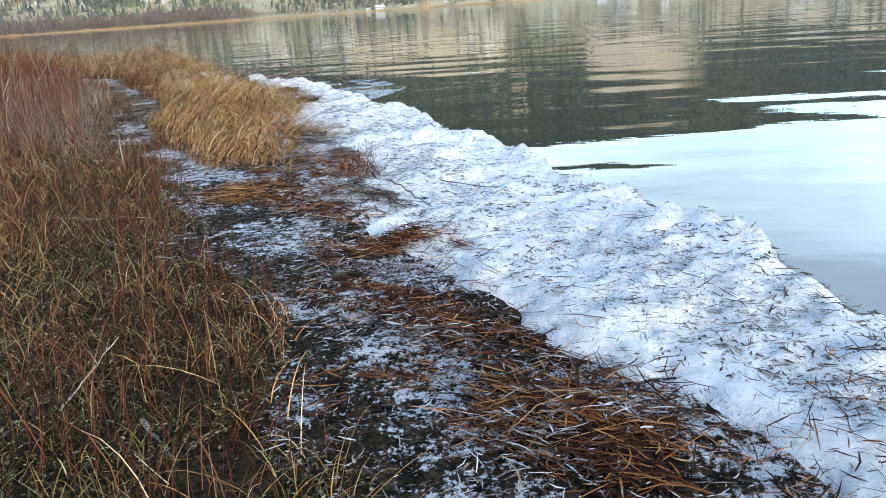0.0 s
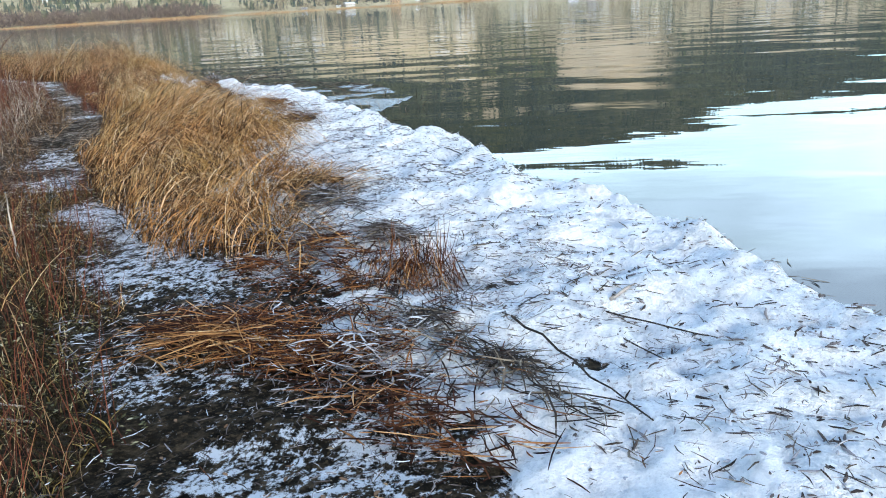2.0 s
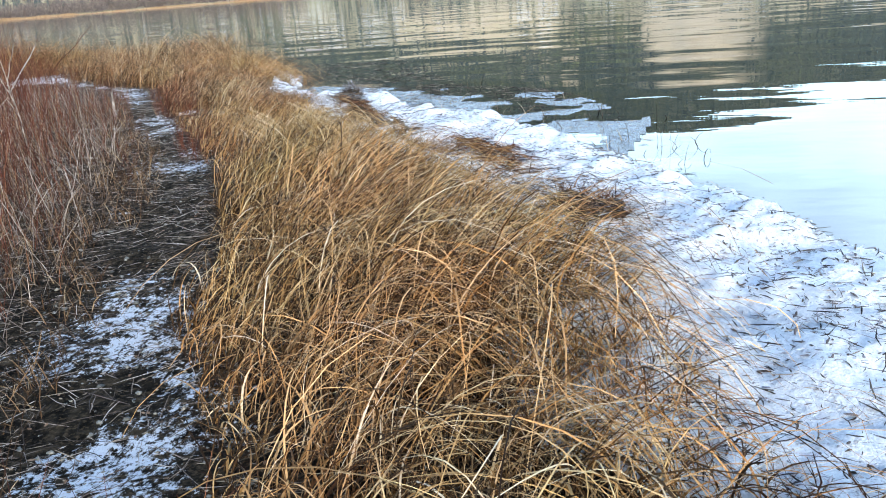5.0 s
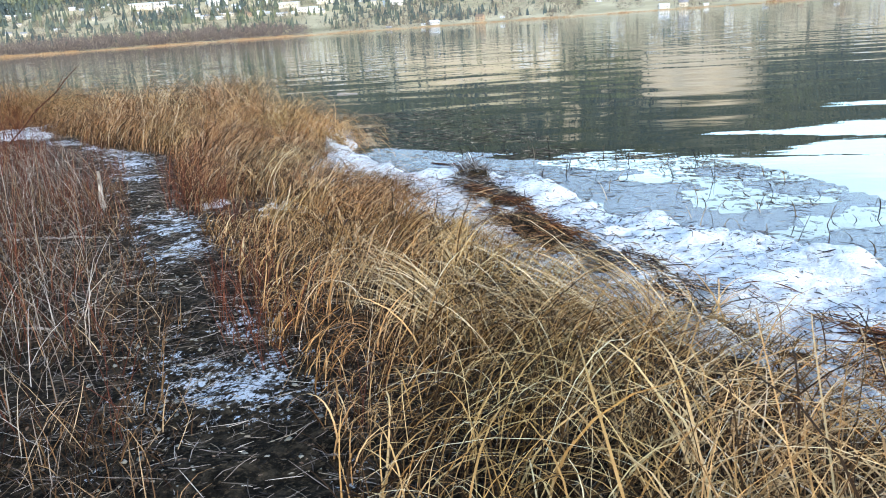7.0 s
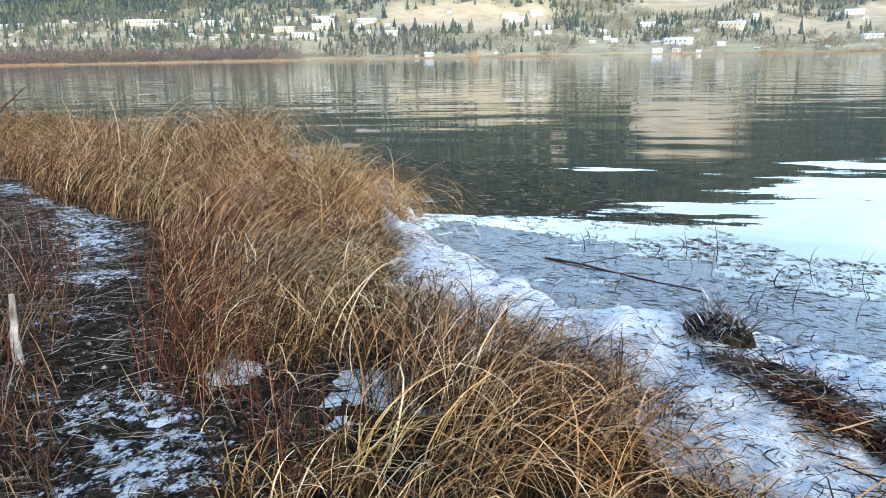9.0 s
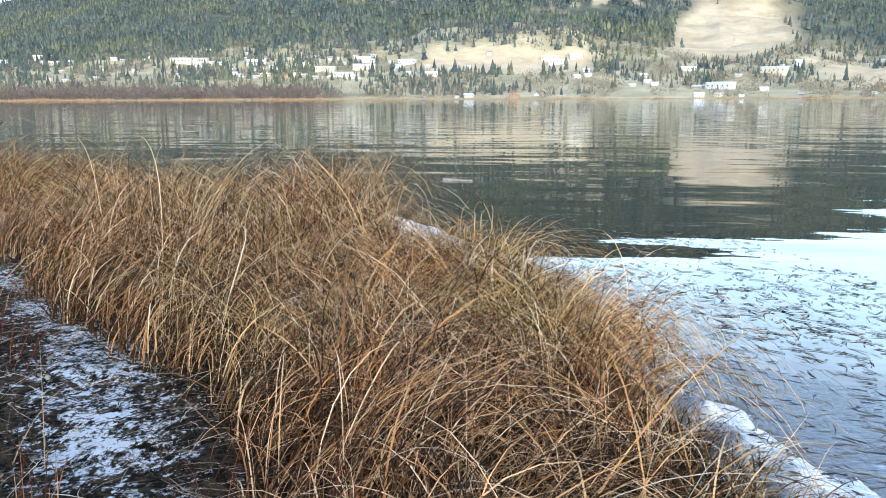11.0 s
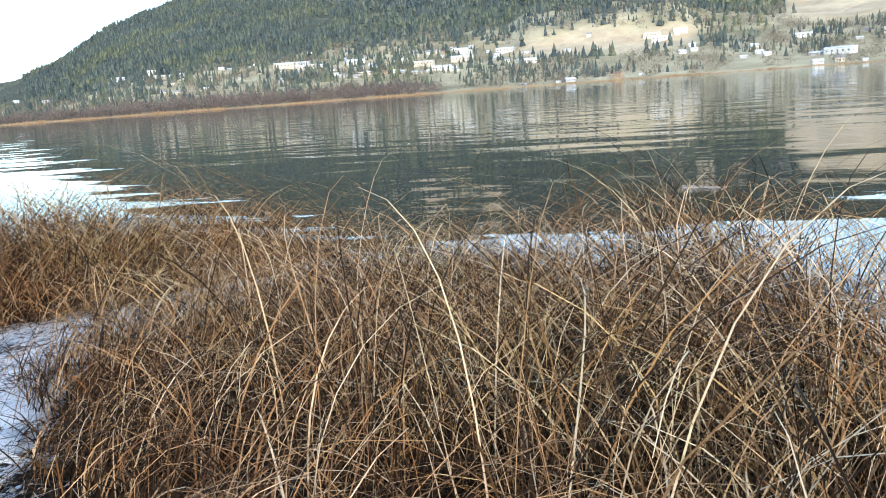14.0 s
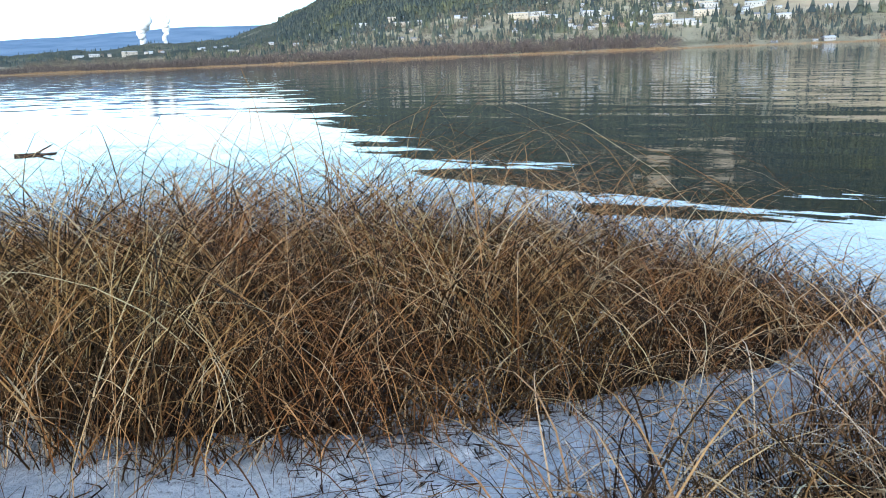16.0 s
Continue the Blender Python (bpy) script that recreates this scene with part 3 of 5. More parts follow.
BIG = [(-8.75, 21.6), (-6.4, 21.6), (-6.6, 22.7), (-6.95, 23.6), (-7.5, 24.2), (-8.2, 24.3), (-8.5, 24.9), (-8.7, 25.5), (-9.3, 26.4), (-10.5, 27.0), (-11.4, 27.0), (-11.9, 26.7), (-12.2, 26.2), (-12.35, 25.6), (-12.55, 24.95), (-12.2, 24.45), (-11.6, 23.95), (-10.4, 22.95)]
# the second stand, which ends a little short of the water
TWO = [(-13.95, 24.72), (-15.2, 24.4), (-18, 25.2), (-20, 26.5), (-18, 27.0), (-15.5, 27.6), (-14.2, 28.0), (-12.9, 28.1), (-12.1, 27.6), (-12.15, 27.0), (-12.4, 26.5), (-12.62, 26.05), (-12.95, 25.62), (-13.2, 25.4), (-13.3, 25.1), (-13.55, 24.9)]


def behind(x, y):
    """Metres behind the front of the second stand."""
    return (x + 14.03) * -0.727 + (y - 24.68) * 0.687


def poly_keep(poly):
    def keep(x, y):
        jx, jy = x + 0.4 * (fbm(x, y, 0.6, 2, 87) - 0.5), y + 0.4 * (fbm(x, y, 0.6, 2, 89) - 0.5)
        clear = low(x, y)
        return inside(poly, jx, jy) & (rng.uniform(0, 1, len(x)) < 1.1 - clear) & (fbm(x, y, 0.45, 2, 83) + 0.5 * rng.uniform(0, 1, len(x)) > 0.40)
    return keep


x, y = sown(32000, -13.3, -6.3, 21.4, 27.9, poly_keep(BIG))
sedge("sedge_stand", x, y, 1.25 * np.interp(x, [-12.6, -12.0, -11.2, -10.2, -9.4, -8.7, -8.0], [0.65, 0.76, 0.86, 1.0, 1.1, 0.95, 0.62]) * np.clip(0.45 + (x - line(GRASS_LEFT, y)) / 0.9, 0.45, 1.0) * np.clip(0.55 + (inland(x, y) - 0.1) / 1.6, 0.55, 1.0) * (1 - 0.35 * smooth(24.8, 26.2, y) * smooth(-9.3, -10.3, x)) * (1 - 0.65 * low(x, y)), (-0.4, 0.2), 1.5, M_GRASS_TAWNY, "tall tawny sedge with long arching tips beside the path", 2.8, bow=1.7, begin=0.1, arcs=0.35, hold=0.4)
x, y = sown(700, -9.8, -5.2, 19.6, 24.5, lambda x, y: (x > line(GRASS_LEFT, y) + 0.5) & (x < line(GRASS_RIGHT, y) - 0.2))
sedge("fallen_sedge", x, y, np.interp(x - line(GRASS_LEFT, y), [0.2, 1.0], [0.6, 1.15]), (-0.9, 0.2), 0.5, M_GRASS, "long single pale blades arching over the stand", 2.7, bow=1.15, begin=0.3, hold=0.3, width=0.0052)
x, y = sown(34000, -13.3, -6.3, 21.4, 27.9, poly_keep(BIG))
thatch_shade(x, y, 0.38, "broken old blades under the sedge, coloured dark as shade")
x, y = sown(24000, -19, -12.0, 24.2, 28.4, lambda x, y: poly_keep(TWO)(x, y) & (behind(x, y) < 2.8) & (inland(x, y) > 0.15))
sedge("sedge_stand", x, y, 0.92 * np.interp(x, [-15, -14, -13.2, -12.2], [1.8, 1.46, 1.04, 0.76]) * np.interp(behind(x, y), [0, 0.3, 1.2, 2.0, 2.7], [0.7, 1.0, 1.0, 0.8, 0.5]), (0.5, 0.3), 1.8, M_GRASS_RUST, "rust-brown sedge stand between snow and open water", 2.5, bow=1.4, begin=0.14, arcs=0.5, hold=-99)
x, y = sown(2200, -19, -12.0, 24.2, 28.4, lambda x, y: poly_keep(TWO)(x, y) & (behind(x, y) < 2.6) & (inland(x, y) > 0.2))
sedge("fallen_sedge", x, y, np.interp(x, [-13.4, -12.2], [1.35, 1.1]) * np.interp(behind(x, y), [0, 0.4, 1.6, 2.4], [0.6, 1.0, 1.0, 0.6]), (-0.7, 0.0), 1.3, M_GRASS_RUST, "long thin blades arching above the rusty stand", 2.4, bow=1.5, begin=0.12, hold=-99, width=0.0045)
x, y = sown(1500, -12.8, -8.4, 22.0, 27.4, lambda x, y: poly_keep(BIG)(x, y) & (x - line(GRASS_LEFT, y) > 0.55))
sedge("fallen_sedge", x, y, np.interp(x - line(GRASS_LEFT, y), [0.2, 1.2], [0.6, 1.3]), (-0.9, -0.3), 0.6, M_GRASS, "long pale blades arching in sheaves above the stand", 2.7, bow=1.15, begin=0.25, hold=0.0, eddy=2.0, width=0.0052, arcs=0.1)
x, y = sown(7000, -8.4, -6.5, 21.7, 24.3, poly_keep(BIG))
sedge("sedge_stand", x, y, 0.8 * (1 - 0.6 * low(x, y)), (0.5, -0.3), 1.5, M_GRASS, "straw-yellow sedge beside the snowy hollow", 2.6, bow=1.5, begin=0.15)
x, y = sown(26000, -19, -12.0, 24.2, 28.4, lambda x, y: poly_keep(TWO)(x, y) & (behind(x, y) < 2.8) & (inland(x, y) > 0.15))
thatch_shade(x, y, 0.4, "broken old blades under the rusty sedge, coloured dark as shade")


x, y = sown(900, -8.5, -6.6, 22.6, 26, lambda x, y: (inland(x, y) > -0.3) & ~inside(BIG, x, y))
n = len(x)
ribbons("sparse_stalks", np.stack([x, y, ground_z(x, y) - 0.01], 1), leans(n, (1, 0), 3.0), rng.uniform(0.1, 0.42, n), rng.uniform(0, 0.8, n), rng.uniform(0.6, 2.2, n), rng.uniform(0.003, 0.006, n), M_GRASS_RUST,
        6, rng.uniform(0, np.pi, n), "sparse dry stalks between snow and water")


# ---- shrubs and stems on the land side ----
def shrub_keep(x, y):
    left = line(GRASS_LEFT, y) - x
    return (left > np.interp(y, [10, 17], [0.9, 0.75]) + 0.6 * (fbm(x, y, 0.7, 2, 91) - 0.5)) & (left < 7) & (fbm(x, y, 0.9, 3, 93) + 0.35 * rng.uniform(0, 1, len(x)) > 0.55)


x, y = sown(30000, -13, 0, 9.5, 23.5, shrub_keep)
n = len(x)
hgt = rng.uniform(0.25, 1.05, n) * (0.6 + 0.7 * fbm(x, y, 1.4, 2, 95)) * (1 + 0.45 * smooth(1.3, 2.4, line(GRASS_LEFT, y) - x))
ribbons("red_shrub_stems", np.stack([x, y, ground_z(x, y) - 0.02], 1), leans(n, (1, 0), 3.0), hgt, rng.uniform(0, 0.55, n), rng.uniform(-0.3, 1.2, n), rng.uniform(0.0025, 0.005, n), M_RED,
        turn=rng.uniform(0, np.pi, n), segs=3, label="thicket of thin bare red-brown shoots", category="shrub")
x, y = sown(16000, -8.5, -3, 15, 20.5, lambda x, y: (np.abs(x - line(GRASS_LEFT, y) - 0.1) < 0.3) & (fbm(x, y, 0.5, 2, 94) > 0.5))
x2, y2 = sown(2600, -8.5, -5, 17.6, 20.6, lambda x, y: (line(GRASS_LEFT, y) - x > 0.55) & (line(GRASS_LEFT, y) - x < 1.4) & (fbm(x, y, 0.5, 2, 96) > 0.42))
x, y = np.concatenate([x, x2]), np.concatenate([y, y2])
n = len(x)
ribbons("red_shoots", np.stack([x, y, ground_z(x, y) - 0.02], 1), leans(n, (1, 0), 3.0), rng.uniform(0.12, 0.5, n), rng.uniform(0, 0.5, n), rng.uniform(0, 0.9, n), rng.uniform(0.0025, 0.005, n), M_RED,
        turn=rng.uniform(0, np.pi, n), segs=3, label="thin bare red shoots along the path", category="shrub")
x, y = sown(60000, -10, -0.5, 10, 19.5, lambda x, y: (line(GRASS_LEFT, y) - x > np.interp(y, [11, 12.5, 16, 17], [0.6, 0.45, 0.45, 0.6]) + 0.5 * (fbm(x, y, 0.5, 3, 102) - 0.5)) & (line(GRASS_LEFT, y) - x < 3.2) & (fbm(x, y, 0.45, 3, 104) > 0.36))
n = len(x)
ribbons("path_weeds", np.stack([x, y, ground_z(x, y) - 0.01], 1), leans(n, (1, 0), 3.0), rng.uniform(0.04, 0.26, n), rng.uniform(0, 0.9, n), rng.uniform(0.3, 2.0, n), rng.uniform(0.0025, 0.006, n), M_BROWN,
        turn=rng.uniform(0, np.pi, n), segs=3, label="low brown weeds bordering the path", category="weeds")
for k in range(2):
    n = (100, 150)[k]
    x, y = rng.normal((-3.72, -2.95)[k], (0.10, 0.16)[k], n), rng.normal((16.0, 15.85)[k], 0.12, n)
    ribbons("plume_grass", np.stack([x, y, ground_z(x, y) - 0.01], 1), leans(n, (-0.95, 0.0), 0.35), rng.uniform(0.45, 0.8, n), rng.uniform(0.25, 0.7, n), rng.uniform(1.3, 2.1, n), rng.uniform(0.004, 0.008, n), M_PLUME,
            6, rng.uniform(0, np.pi, n), "pale straw-coloured plume grass tuft leaning over", "grass")
x, y = sown(25000, -5, 3.0, 1.5, 10.5, lambda x, y: (x < weeds_edge(x, y) + 0.1) & (fbm(x, y, 0.5, 3, 99) > 0.34))
n = len(x)
hgt = rng.uniform(0.08, 0.46, n) * (0.5 + 1.0 * fbm(x, y, 0.7, 2, 95))
ribbons("low_red_growth", np.stack([x, y, ground_z(x, y) - 0.01], 1), leans(n, (1, 0), 3.0), hgt, rng.uniform(0, 0.4, n), rng.uniform(0.0, 1.2, n), rng.uniform(0.002, 0.005, n), M_RED,
        turn=rng.uniform(0, np.pi, n), segs=3, label="low matted red-brown weeds and dry stalks", category="weeds")
x, y = sown(13000, -4.5, 3.0, 2.5, 10.5, lambda x, y: (x < weeds_edge(x, y) + 0.12) & (fbm(x, y, 0.35, 3, 100) > 0.52))
n = len(x)
ribbons("dry_weed_tufts", np.stack([x, y, ground_z(x, y) - 0.005], 1), leans(n, (1, 0), 3.0), rng.uniform(0.12, 0.42, n), rng.uniform(0.1, 1.0, n), rng.uniform(1.2, 2.4, n), rng.uniform(0.0025, 0.005, n), M_GRASS,
        turn=rng.uniform(0, np.pi, n), segs=5, label="straw-yellow bent tufts among low weeds", category="weeds")
x, y = sown(170000, -4.5, 3.0, 2.5, 10.5, lambda x, y: (x < weeds_edge(x, y) + 0.05) & (fbm(x, y, 0.4, 3, 98) > 0.30))
n = len(x)
hgt = rng.uniform(0.03, 0.16, n)
ribbons("low_olive_growth", np.stack([x, y, ground_z(x, y) - 0.005], 1), leans(n, (1, 0), 3.0), hgt, rng.uniform(0.2, 1.2, n), rng.uniform(0.8, 2.2, n), rng.uniform(0.002, 0.006, n), M_WEED,
        turn=rng.uniform(0, np.pi, n), segs=3, label="low matted olive and straw-coloured weeds", category="weeds")
x, y = sown(15000, -13, 0, 9.5, 21, lambda x, y: (line(GRASS_LEFT, y) - x > 0.8) & (line(GRASS_LEFT, y) - x < 6))
n = len(x)
hgt = rng.uniform(0.15, 0.7, n)
ribbons("pale_stalks", np.stack([x, y, ground_z(x, y) - 0.01], 1), leans(n, (1, 0), 3.0), hgt, rng.uniform(0, 0.8, n), rng.uniform(0.2, 2.0, n), rng.uniform(0.002, 0.005, n), M_TWIG,
        turn=rng.uniform(0, np.pi, n), segs=4, label="pale dead stalks among the red shoots", category="weeds")


# ---- lying straw ----
def straws(name, x, y, z, length, width, material, label, tilt=0.12, category="reed litter", segs=2, heading=None):
    n = len(x)
    a = rng.uniform(0, 2 * np.pi, n) if heading is None else heading
    t = np.linspace(-0.5, 0.5, segs + 1)[None, :]
    rise = rng.normal(0, tilt, n)[:, None]
    curve = rng.normal(0, 0.3, n)[:, None] * (t**2)
    px = x[:, None] + length[:, None] * (t * np.cos(a)[:, None] - curve * np.sin(a)[:, None])
    py = y[:, None] + length[:, None] * (t * np.sin(a)[:, None] + curve * np.cos(a)[:, None])
    pz = z[:, None] + length[:, None] * t * rise
    mid = np.stack([px, py, pz], -1)
    thin = (1 - 0.55 * (2 * np.abs(t)) ** 3)[..., None]
    side = np.stack([-np.sin(a), np.cos(a), np.zeros(n)], 1)[:, None, :] * width[:, None, None] * 0.5 * thin
    top = np.zeros((1, 1, 3))
    top[..., 2] = 1
    ridge = mid + top * width[:, None, None] * 0.6 * thin
    v = np.stack([mid - side, ridge, mid + side], 2).reshape(-1, 3)
    st = (np.arange(n) * (segs + 1) * 3)[:, None] + np.arange(segs)[None, :] * 3
    f = np.concatenate([np.stack([st, st + 1, st + 4, st + 3], -1), np.stack([st + 1, st + 2, st + 5, st + 4], -1)], 1).reshape(-1, 4)
    return tagged(mesh_of(name, v, f, material), label, category, kind="stuff")


def top_z(x, y):
    z = ground_z(x, y)
    b = bank_z(x, y)
    return np.where((b > z) & (y > 1) & (y < 24), b, z)


# wrack of reed straw between the weeds and the snow
def wrack_keep(x, y):
    d = inland(x, y)
    w = line(SNOW_WIDTH, y)
    return (d > w - np.interp(y, [4.5, 6], [0.45, 0.2]) + 0.5 * (fbm(x, y, 0.7, 2, 101) - 0.5)) & (d < w + np.interp(y, [4.8, 5.6, 7.4, 8.2, 11], [1.0, 0.5, 0.45, 0.7, 0.35])) & (fbm(x, y, 0.45, 4, 103) + 0.1 * rng.uniform(-1, 1, len(x)) > np.interp(y, [9.3, 10], [0.5, 0.62]))


x, y = sown(120000, -7.5, 5, 2, 21, wrack_keep)
n = len(x)
straws("reed_wrack", x, y, top_z(x, y) + rng.uniform(0.005, 0.06, n), 0.02 + 0.16 * rng.uniform(0, 1, n) ** 2.2, rng.uniform(0.0025, 0.007, n), M_STRAW, "tangled orange-brown reed straw washed ashore", tilt=0.2)
x, y = sown(260000, -7.5, 5, 2, 21, lambda x, y: (inland(x, y) > line(SNOW_WIDTH, y) - 0.8) & (inland(x, y) < line(SNOW_WIDTH, y) + np.interp(y, [8, 11], [1.8, 0.5])) & ((y > 9) | (x > weeds_edge(x, y) - 0.05)) & (fbm(x, y, 0.5, 3, 107) + 0.2 * rng.uniform(-1, 1, len(x)) > np.where(y > 9, 0.56, 0.42)))
n = len(x)
straws("frosted_wrack", x, y, top_z(x, y) + rng.uniform(0.01, 0.075, n), 0.01 + 0.07 * rng.uniform(0, 1, n) ** 2, rng.uniform(0.002, 0.005, n), M_FROST, "frost-coated straw bits on dark soil")
x, y = sown(85000, -8, 6, 2, 23.5, lambda x, y: (inland(x, y) > 0.05) & (inland(x, y) < line(SNOW_WIDTH, y)) & (rng.uniform(0, 1, len(x)) < 0.25 + 0.75 * smooth(0.4, 0.7, fbm(x, y, 0.8, 3, 109))))
n = len(x)
straws("reed_bits", x, y, bank_z(x, y) + 0.008, 0.012 + 0.12 * rng.uniform(0, 1, n) ** 2, rng.uniform(0.003, 0.008, n), M_DARK, "dark reed bits frozen into the snow", tilt=0.15)
x, y = sown(150000, -8, 6, 2, 23.5, lambda x, y: (inland(x, y) > 0.05) & (inland(x, y) < line(SNOW_WIDTH, y) + 0.1) & (rng.uniform(0, 1, len(x)) < 0.3 + 0.7 * smooth(0.4, 0.65, fbm(x, y, 0.5, 3, 111))))
n = len(x)
straws("frozen_crumbs", x, y, bank_z(x, y) + 0.004, 0.008 + 0.05 * rng.uniform(0, 1, n) ** 2, rng.uniform(0.004, 0.012, n), M_FROST, "small grey crumbs of reed frozen into snow", tilt=0.25)
x, y = sown(60000, -13, 1, 9, 25, lambda x, y: (line(GRASS_LEFT, y) - x > -0.9) & (line(GRASS_LEFT, y) - x < 2.8))
n = len(x)
straws("path_litter", x, y, ground_z(x, y) + rng.uniform(0.004, 0.03, n), 0.015 + 0.2 * rng.uniform(0, 1, n) ** 2.5, rng.uniform(0.002, 0.005, n), M_DARK, "dry straw and stalks littering the path")
x, y = sown(46000, -13, 1, 9, 25, lambda x, y: (line(GRASS_LEFT, y) - x > -1.0) & (line(GRASS_LEFT, y) - x < 3.5))
n = len(x)
straws("pale_path_litter", x, y, ground_z(x, y) + rng.uniform(0.004, 0.03, n), 0.02 + 0.26 * rng.uniform(0, 1, n) ** 2.5, rng.uniform(0.002, 0.004, n), M_TWIG, "pale broken stalks littering the path")
x, y = sown(26000, -16, -11.4, 23.6, 28.2, lambda x, y: (patch_depth(x, y) > 0) & (fbm(x, y, 0.5, 3, 117) > 0.5))
n = len(x)
straws("reed_bits", x, y, ground_z(x, y) + 0.03, 0.015 + 0.16 * rng.uniform(0, 1, n) ** 2, rng.uniform(0.003, 0.006, n), M_THATCH_SHADE, "dark reed bits scattered over thin snow", tilt=0.1)
# reeds floating by the edge
x, y = sown(160000, -10, 3.5, 9, 28, lambda x, y: (inland(x, y) < -0.0) & (inland(x, y) > -0.3 - 2.3 * smooth(14.5, 21, y)) & (fbm(x, y, 0.7, 3, 113) + 0.25 * rng.uniform(0, 1, len(x)) > 0.5 - 0.12 * smooth(-1.6, -0.3, inland(x, y))) & (rng.uniform(0, 1, len(x)) < np.interp(y, [17.5, 20.3, 21, 22.6, 26.5], [0.06, 0.4, 0.8, 0.45, 0.2])))
n = len(x)
straws("floating_reeds", x, y, np.full(n, 0.003), 0.02 + 0.15 * rng.uniform(0, 1, n) ** 1.8, rng.uniform(0.003, 0.008, n), M_DARK, "dark reed stems floating at the lake edge", tilt=0.03, heading=rng.normal(2.6, 0.7, n))


# thin ice between the floating stems
sx, sy = snow_grid(-11, 1, 15, 28.5, 0.06)
d = inland(sx, sy)
m_ = fbm(sx, sy, 0.7, 4, 171) - 0.56 + 0.12 * smooth(-2.6, -0.6, d)
tagged(keep_where("thin_ice", sx, sy, np.where(m_ > 0, 0.004, -0.004), (m_ > -0.02) & (d < 0.1) & (d > -2.5 * smooth(15, 20, sy) * smooth(24, 21.5, sy)), M_ICE), "thin grey-blue ice skin at the lake edge", "ice", kind="stuff")


# ---- sticks, clumps and stones ----
def tube(bm, points, radii, sides=7):
    """A tapering, slightly uneven limb along points."""
    rings = []
    for k, (p, r) in enumerate(zip(points, radii)):
        p = Vector(p)
        way = (Vector(points[min(k + 1, len(points) - 1)]) - Vector(points[max(k - 1, 0)])).normalized()
        a = way.orthogonal().normalized()
        b = way.cross(a)
        rings.append([bm.verts.new(p + (a * math.cos(q) + b * math.sin(q)) * r * random.uniform(0.85, 1.15)) for q in (2 * math.pi * j / sides for j in range(sides))])
    for u, v in zip(rings[:-1], rings[1:]):
        for j in range(sides):
            bm.faces.new((u[j], u[(j + 1) % sides], v[(j + 1) % sides], v[j]))
    bm.faces.new(rings[0][::-1])
    bm.faces.new(rings[-1])


def limb(a, b, r0, r1, n=9, wobble=0.04, sag=0.0):
    a, b = Vector(a), Vector(b)
    size = (b - a).length
    pts = []
    for k in range(n):
        t = k / (n - 1)
        j = Vector([random.uniform(-1, 1) * wobble * size * (0 < k < n - 1) * 0.3 for _ in range(3)])
        pts.append(a.lerp(b, t) + j + Vector((0, 0, sag * size * 4 * t * (1 - t))))
    return pts, [r0 + (r1 - r0) * k / (n - 1) for k in range(n)]


def gz1(x, y):
    return float(ground_z(np.array([x]), np.array([y]))[0])


def tz1(x, y):
    return float(top_z(np.array([x]), np.array([y]))[0])


def stick(name, a, b, r, material, label, side=(), up=(0.0, 0.0), category="stick", on=None):
    """A lying or leaning stick from a to b (x, y), with side twigs as (share, length, angle)."""
    on = on or tz1
    za, zb = on(*a) + r * 0.7 + up[0], on(*b) + r * 0.7 + up[1]
    ob = new(name)
    bm = bmesh.new()
    pts, rad = limb((*a, za), (*b, zb), r, r * 0.45)
    tube(bm, pts, rad)
    part("stem", bm, material, ob)
    way = Vector((b[0] - a[0], b[1] - a[1], zb - za)).normalized()
    for share, size, turn in side:
        p = pts[int(share * 8)]
        q = Matrix.Rotation(turn, 3, "Z") @ way
        bm = bmesh.new()
        tube(bm, *limb(p, p + (q + Vector((0, 0, 0.25))) * size, r * 0.55, r * 0.2, 5), 5)
        part("twig", bm, material, ob)
    return tagged(ob, label, category)


stick("driftwood_stick", (-1.95, 9.6), (-1.22, 9.5), 0.014, M_BARK, "pale peeled stick lying across the path")
stick("driftwood_stick", (-0.75, 7.2), (0.08, 7.05), 0.010, M_BARK, "pale weathered stick lying in the weeds")
stick("driftwood_stick", (-0.5, 7.28), (-0.02, 7.15), 0.008, M_BARK, "thin pale stick lying in the weeds")
stick("dead_stalk", (-1.19, 8.9), (-1.26, 9.0), 0.007, M_BARK, "short pale broken stalk standing in weeds", up=(0, 0.36), on=gz1)
stick("dead_stalk", (1.12, 4.3), (1.28, 4.5), 0.004, M_BARK, "bent pale stalk leaning over weeds", ((0.7, 0.22, -2.2),), up=(0, 0.2), on=gz1)
stick("driftwood_stick", (1.5, 4.2), (1.75, 3.95), 0.010, M_BARK, "short pale stick lying in the weeds")
stick("driftwood_stick", (1.25, 7.4), (2.05, 7.75), 0.006, M_DRIFT, "thin grey stem lying on the snow")
stick("driftwood_stick", (2.0, 7.9), (2.3, 8.5), 0.008, M_DRIFT, "grey stick frozen into the snow bank")
for a, b in (((1.55, 8.35), (2.15, 7.45)), ((1.75, 8.0), (2.35, 7.6)), ((1.62, 7.7), (2.05, 6.95)), ((2.2, 7.15), (2.6, 6.9)), ((0.75, 10.9), (1.25, 10.2)), ((0.9, 11.6), (1.3, 10.8))):
    stick("lying_reed", a, b, 0.005, M_DARK, "long dark reed stem lying on the snow", category="reed")
stick("leaning_pole", (-7.3, 16.2), (-7.6, 17.9), 0.010, M_BARK, "thin pale dead sapling leaning over the path", ((0.5, 0.3, 0.6),), up=(0.0, 1.0), on=gz1)
stick("driftwood_stick", (-6.6, 16.0), (-5.65, 15.9), 0.014, M_BARK, "pale stick lying beside the trodden path")
stick("driftwood_stick", (-7.35, 17.6), (-6.5, 17.75), 0.012, M_DRIFT, "grey forked stick lying across the path", ((0.5, 0.25, 0.7),))
